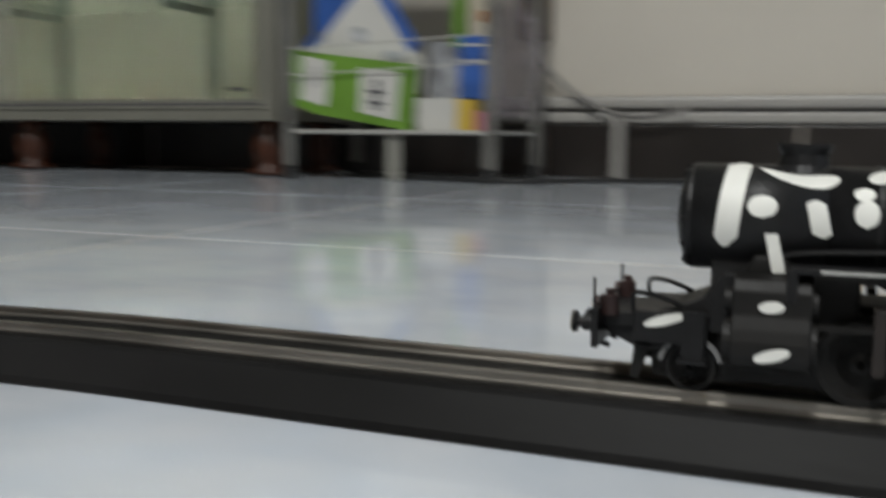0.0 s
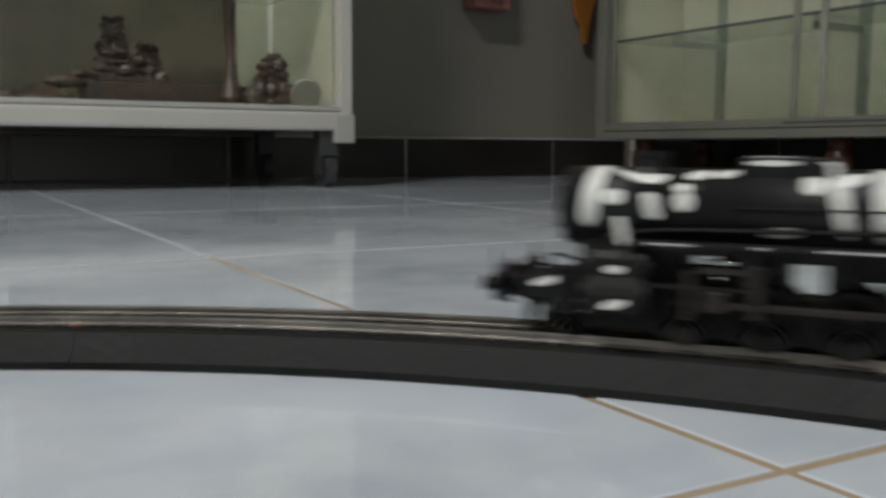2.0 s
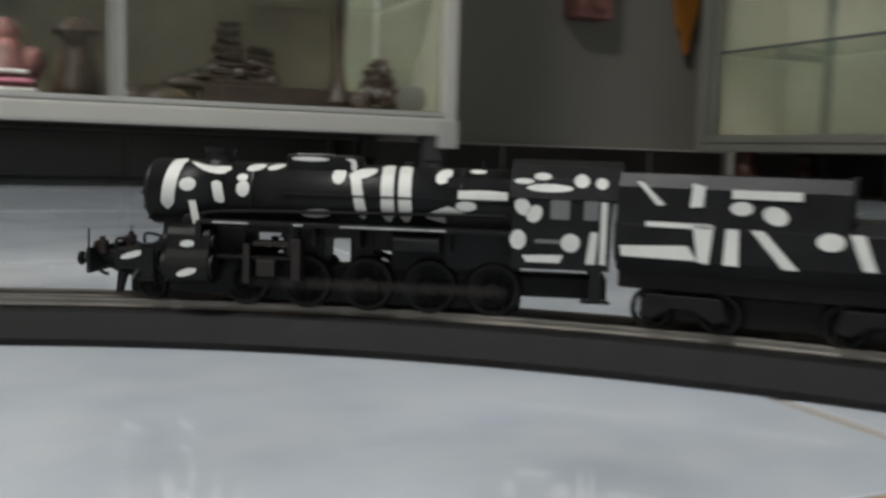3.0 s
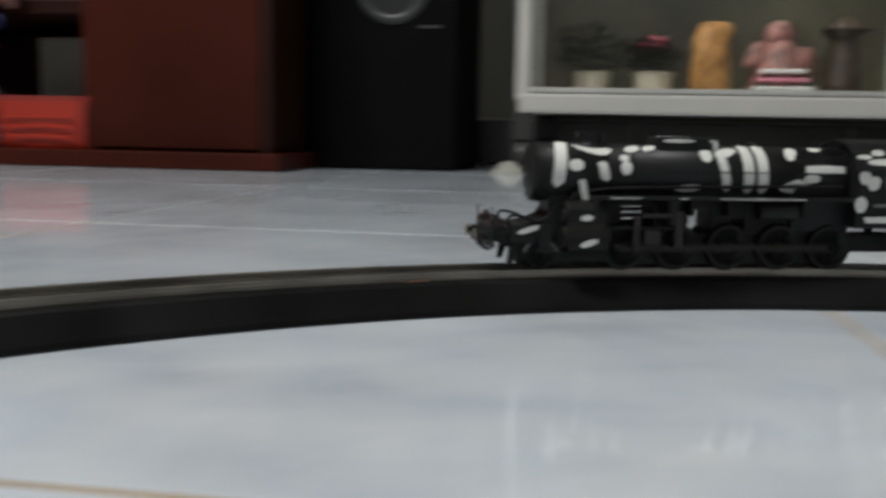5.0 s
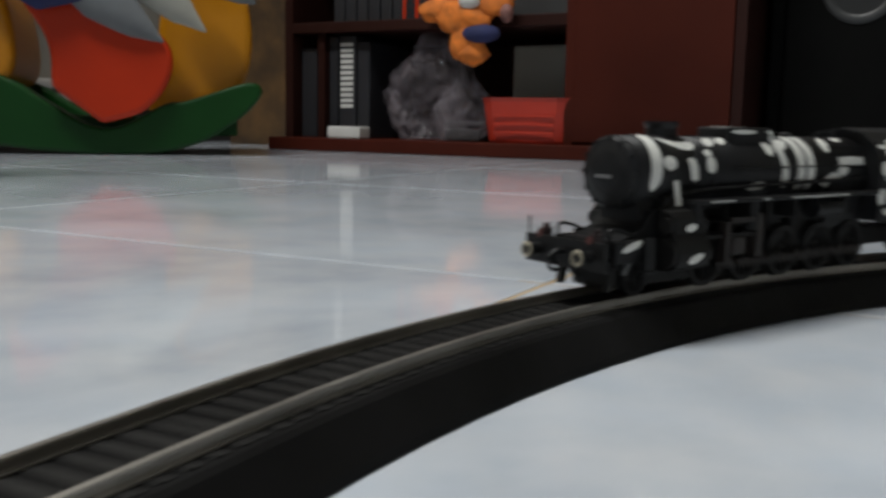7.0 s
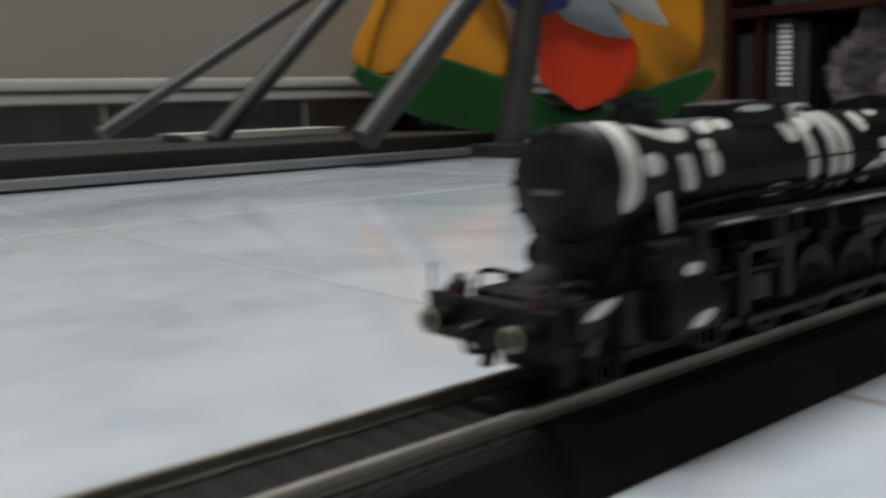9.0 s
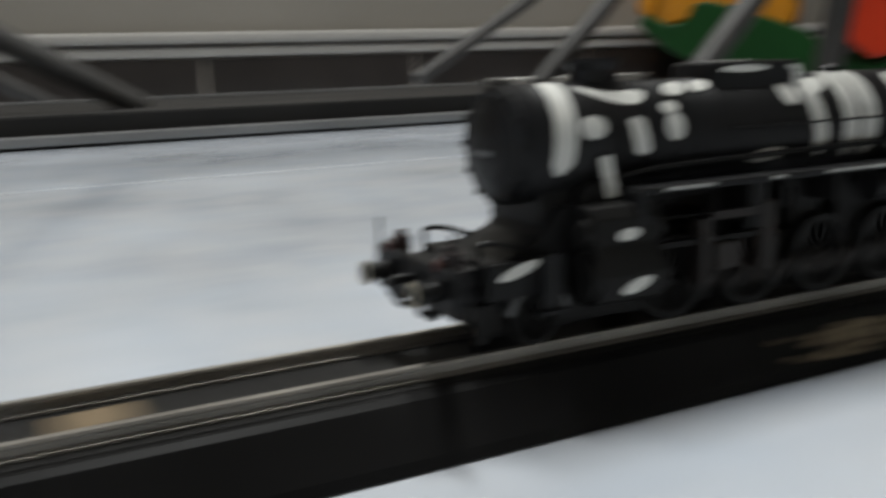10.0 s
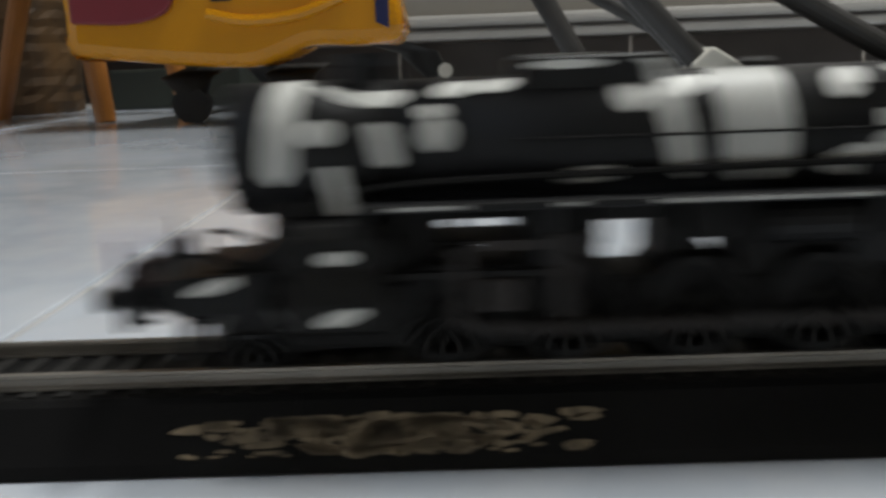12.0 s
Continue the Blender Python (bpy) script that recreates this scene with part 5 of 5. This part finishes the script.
cushion(beside_toy(0.085, 0.165, 0.25), (0.1, 0.02, 0.03), (0, 42, 41.5), PALECLOTH, "off-white cloth draped over the rocking toy")
cushion(beside_toy(-0.06, 0.18, 0.252), (0.07, 0.02, 0.035), (0, 8, 41.5), BLUECLOTH, "navy cloth bundle on the rocking toy")
cushion(beside_toy(0.17, 0.15, 0.27), (0.07, 0.02, 0.025), (0, 30, 41.5), GREYCLOTH, "grey cloth draped over the rocking toy")


def tube_stand():
    S = thing("tubular_stand", "dark tubular stand on a low black base by the wall", "stand")
    base = part("base", box(-1.12, -0.735, -0.82, 0.24, 0.004, 0.03, 0.003), SLAB, S, "low black base board")
    part("edging", box(-0.735, -0.722, -0.82, 0.24, 0.003, 0.012, 0.002), EDGE, base, "grey edging strip")
    part("back_strip", box(-1.125, -1.12, -0.8, 0.2, 0.02, 0.034, 0.001), EDGE, base)
    part("white_tray", prism([(-0.06, 0.031), (0.16, 0.031), (0.175, 0.04), (-0.075, 0.04)], "x", -1.06, -0.98), PAPER, base, "white plastic tray edge")
    def tube(p, q, r, ext=1.0):
        p, q = Vector(p), Vector(q)
        e = p + (q - p) * ext
        return part("tube", rod(p, e, r, n=16), TUBE, S)
    tube((-1.34, -0.045, 0.039), (-1.34, 0.337, 0.263), 0.012, 2.4)
    tube((-0.94, -0.051, 0.03), (-0.94, 0.143, 0.212), 0.013, 2.6)
    tube((-0.7, 0.008, 0.03), (-0.7, 0.165, 0.185), 0.016, 3.0)
    up = tube((-0.695, 0.226, 0.012), (-0.695, 0.268, 0.19), 0.018, 3.0)
    part("rubber_foot", box(-0.73, -0.66, 0.186, 0.252, 0.0, 0.016, 0.004), RUBBER, up)
    tube((-0.82, -0.6, 0.028), (-0.82, -0.782, 0.132), 0.013, 3.6)
    tube((-1.34, -0.63, 0.012), (-1.34, -0.91, 0.17), 0.012, 2.5)
    tube((-1.157, -0.9, 0.015), (-1.157, -0.975, 0.147), 0.015, 3.6)
    part("rubber_foot", lathe([(0.024, 0), (0.024, 0.012), (0.016, 0.022)], 16, c=(-1.157, -0.895, 0)), RUBBER, S)
    for dx in (-0.012, 0.012):
        tube((-0.705 + dx, -0.868, 0.045), (-0.705 + dx, -0.935, 0.118), 0.011, 4.5)
    pad = part("end_foot", prism([(-0.88, 0.047), (-0.862, 0.062), (-0.835, 0.046), (-0.818, 0.032), (-0.818, 0.019), (-0.88, 0.019)], "x", -0.73, -0.675, 0.003), PADPLASTIC, S, "dusty white plastic end foot")
    for y in (-0.862, -0.833):
        part("button", rod((-0.6765, y, 0.031), (-0.672, y, 0.031), 0.006, n=14), TAN, pad, "tan round button")
    part("rubber_pad", box(-0.728, -0.674, -0.882, -0.818, 0.0, 0.018, 0.003), RUBBER, pad)
    return S


tube_stand()
tagged(part("floor_strip", box(-1.445, -1.42, -2.4, -0.75, 0.0, 0.004, 0.001), PVC), "thin white strip on the floor along the wall", "strip")


def ride_on_toy():
    R = thing("ride_on_toy", "yellow plastic ride-on toy with a dark red seat and black wheels", "ride-on toy")
    prof = smooth_curve([(-1.156, 0, 0.152), (-1.145, 0, 0.106), (-1.152, 0, 0.082), (-1.194, 0, 0.077), (-1.24, 0, 0.078), (-1.266, 0, 0.068), (-1.301, 0, 0.0587), (-1.362, 0, 0.0618), (-1.453, 0, 0.0717), (-1.483, 0, 0.079), (-1.487, 0, 0.106), (-1.476, 0, 0.182), (-1.362, 0, 0.212), (-1.247, 0, 0.212)], 5)
    part("body", prism([(p.x, p.z) for p in prof], "x", -0.905, -0.78, 0.014), RIDEYELLOW, R, "glossy yellow moulded body")
    panel = smooth_curve([(-1.476, 0, 0.107), (-1.42, 0, 0.1045), (-1.385, 0, 0.112), (-1.372, 0, 0.128), (-1.378, 0, 0.155), (-1.43, 0, 0.162), (-1.476, 0, 0.158)], 4)
    part("side_panel", prism([(p.x, p.z) for p in panel], "x", -0.781, -0.772, 0.003), MAGENTA, R, "dark red moulded panel")
    part("sticker", prism([(-1.171, 0.098), (-1.158, 0.092), (-1.157, 0.136), (-1.171, 0.136)], "x", -0.7805, -0.778), BLUECLOTH, R, "dark blue sticker")
    part("slot", box(-0.7805, -0.778, -1.335, -1.315, 0.124, 0.13, 0.001), RUBBER, R, "dark moulded slot")
    part("ridge", sweep(smooth_curve([(-0.779, -1.2, 0.125), (-0.777, -1.25, 0.108), (-0.777, -1.3, 0.104), (-0.778, -1.34, 0.112)], 5), 0.006), RIDEYELLOW, R)
    for y, x, lean in ((-1.12, -1.235, 0.07), (-1.36, -1.2, 0.05), (-1.385, -0.86, 0.01), (-1.27, -0.86, 0.01)):
        bm = bmesh.new()
        rings = []
        for p, w in (((-0.92, y - lean, 0.085), 0.026) if x < -1 else ((-0.95, y, 0.06), 0.03), ((x, y - lean * 0.4, 0.07 if x < -1 else 0.05), 0.03), ((x, y, 0.034), 0.019), ((x, y, 0.016), 0.012)):
            rings.append([bm.verts.new((p[0] + 0.6 * w * math.cos(2 * math.pi * k / 12), p[1] + w * math.sin(2 * math.pi * k / 12), p[2])) for k in range(12)])
        for u, v in zip(rings, rings[1:]):
            for k in range(12):
                bm.faces.new((u[k], u[(k + 1) % 12], v[(k + 1) % 12], v[k]))
        bm.faces.new(rings[0][::-1]), bm.faces.new(rings[-1])
        bmesh.ops.recalc_face_normals(bm, faces=bm.faces)
        arm = part("wheel_arm", bm, SLAB, R, "black moulded wheel arm", smooth=True)
        part("wheel", rod((x - 0.011, y, 0.02), (x + 0.011, y, 0.02), 0.02, n=20), RUBBER, arm)
        if x < -1:
            part("cap", rod((x + 0.018, y + 0.012, 0.042), (x + 0.026, y + 0.012, 0.042), 0.011, n=14), PADPLASTIC, arm, "white cap")
    return R


ride_on_toy()


def wooden_stool():
    S = thing("wooden_stool", "varnished tan wooden stool with splayed legs", "stool")
    for x, y, dx, dy in ((-0.93, -1.51, -0.01, -0.02), (-1.06, -1.7, -0.02, 0.03), (-0.82, -1.79, 0.0, 0.03), (-1.1, -1.46, 0.0, -0.03)):
        part("leg", rod((x, y, 0), (x + dx * 3, y + dy * 2, 0.3), 0.012, 0.016, n=12), TANWOOD, S)
    part("seat", box(-1.14, -0.82, -1.82, -1.47, 0.3, 0.325, 0.008), TANWOOD, S)
    return S


wooden_stool()
bm = lathe([(0.11, 0)] + [(0.112 + 0.00012 * k + (0.002 if k % 2 else 0), 0.006 + 0.012 * k) for k in range(25)] + [(0.1, 0.3), (0.001, 0.299)], 40, c=(-1.27, -1.79, 0))
for v in bm.verts:
    v.co += noise.noise_vector(v.co * 60) * 0.004
tagged(part("wicker_basket", bm, TANCARD), "dark brown wicker basket by the wall", "basket")
tagged(part("dark_crate", box(-1.4, -1.25, -1.62, -1.42, 0.0, 0.06, 0.005), DARKGREEN), "low dark green crate by the wall", "crate")

# ---- small marks on the railway ----
WXI = TX - TR


def residue(yc, half, count, seed):
    """Dried flakes stuck to the sloping side of the track bed."""
    rnd = random.Random(seed)
    bm = bmesh.new()
    n, up = Vector((0.835, 0, 0.55)), Vector((-0.55, 0, 0.835))
    for i in range(count):
        k = rnd.random()
        c = Vector((WXI + 0.0196, yc + max(-1.2, min(1.2, rnd.gauss(0, 0.5))) * half, 0.0026)) + up * (k * 0.0058) + n * 0.0002
        r = rnd.uniform(0.0005, 0.0016) * (0.6 + 0.5 * k)
        vs = []
        for q in range(7):
            a = 2 * math.pi * q / 7
            rr = r * rnd.uniform(0.5, 1.2)
            vs.append(bm.verts.new(c + up * (rr * math.sin(a) * 0.7) + Vector((0, rr * math.cos(a) * 2.4, 0))))
        bm.faces.new(vs)
    bmesh.ops.recalc_face_normals(bm, faces=bm.faces)
    ob = part("glue_residue", bm, FLAKE)
    return tagged(ob, "dried tan residue flaking on the track side", "residue", kind="stuff")


FLAKE = material("dried_glue", (0.2, 0.155, 0.1), 0.7, vary=0.65, scale=260)
residue(-1.105, 0.025, 270, 3)
residue(-0.6, 0.02, 60, 4)
tagged(part("paper_scrap", box(WXI - 0.004, WXI + 0.003, -0.752, -0.744, 0.0112, 0.0116), TAN), "small tan scrap lying between the rails", "scrap")
tagged(part("paper_scrap", box(WXI - 0.004, WXI + 0.003, -1.073, -1.065, 0.0112, 0.0116), TAN), "small tan scrap lying between the rails", "scrap")
for a in (1.05, 2.09):
    tagged(part("rust_patch", box(TX + (TR - 0.0105) * math.cos(a) - 0.002, TX + (TR - 0.0105) * math.cos(a) + 0.002, TY + (TR - 0.0105) * math.sin(a) - 0.0015, TY + (TR - 0.0105) * math.sin(a) + 0.0015, 0.0105, 0.0112, 0.0003), RUST), "small rust patch at a track joint", "rust")


# ---- floor tiles ----
part("grout_bed", box(-0.012, EX, SY, 0.41, -0.0008, -0.0004), GROUT, floor, "brownish stained grout")
tile_meshes = {}
for i in range(-4, 6):
    for j in range(-9, 5):
        # Outer tiles get rounder edges only so their joints catch light as pale lines.
        worn = not (0 <= i <= 1 and -4 <= j <= -1)
        if worn not in tile_meshes:
            ob = part("tile", box(-0.1987, 0.1987, -0.1987, 0.1987, -0.008, 0.0, 0.0009 if worn else 0.0004), TILE, floor)
            tile_meshes[worn] = ob.data
        else:
            ob = new("tile", tile_meshes[worn])
            ob.parent = floor
        ob.location = (0.4 * i + 0.2, 0.4 * j + 0.2, 0.0)

# ---- what moves ----
RUN = [(0, -0.1100), (0.5, 0.0239), (1, 0.1384), (1.5, 0.25), (2, 0.3509), (2.5, 0.4441), (2.7, 0.4825), (4.5, 0.8244), (5, 0.9168), (5.5, 1.0171), (6, 1.0983), (6.5, 1.1986),
       (8.5, 1.5662), (9, 1.681), (9.5, 1.7756), (10, 1.8958), (10.5, 2.0261), (11, 2.1351), (11.5, 2.2386), (12, 2.3453)]


def run(t):
    """How far the buffers have come along the loop, gliding between the rows of RUN."""
    k = max(i for i in range(len(RUN) - 1) if RUN[i][0] <= t)
    (t1, s1), (t2, s2) = RUN[k], RUN[k + 1]
    t0, s0 = RUN[k - 1] if k > 0 else (2 * t1 - t2, 2 * s1 - s2)
    t3, s3 = RUN[k + 2] if k + 2 < len(RUN) else (2 * t2 - t1, 2 * s2 - s1)
    m1, m2 = (s2 - s0) / (t2 - t0) * (t2 - t1), (s3 - s1) / (t3 - t1) * (t2 - t1)
    u = (t - t1) / (t2 - t1)
    return (2 * u ** 3 - 3 * u * u + 1) * s1 + (u ** 3 - 2 * u * u + u) * m1 + (3 * u * u - 2 * u ** 3) * s2 + (u ** 3 - u * u) * m2


def carriage_pose(s, front, rear):
    a, b = Vector(track_point(s - front)[0]), Vector(track_point(s - rear)[0])
    d = (a - b).normalized()
    p = a + d * front
    return pose(p.x, p.y, RAILTOP, 0, 0, math.degrees(math.atan2(d.y, d.x)))


def motions():
    times = [i / 10 for i in range(121)]
    walk(LOCO, [(t, carriage_pose(run(t), 0.03, 0.135)) for t in times])
    walk(TENDER, [(t, carriage_pose(run(t), 0.19, 0.245)) for t in times])
    fine = [i / 30 for i in range(361)]
    for ob, x, r in ROLLING:
        walk(ob, [(t, pose(x, 0, r, 0, math.degrees(run(t) / r) % 360, 0)) for t in fine])
    for ob, r in RODS:
        rows = []
        for t in fine:
            a = run(t) / r
            rows.append((t, pose(0.0033 * math.sin(a), 0, r + 0.0033 * math.cos(a))))
        walk(ob, rows)


motions()
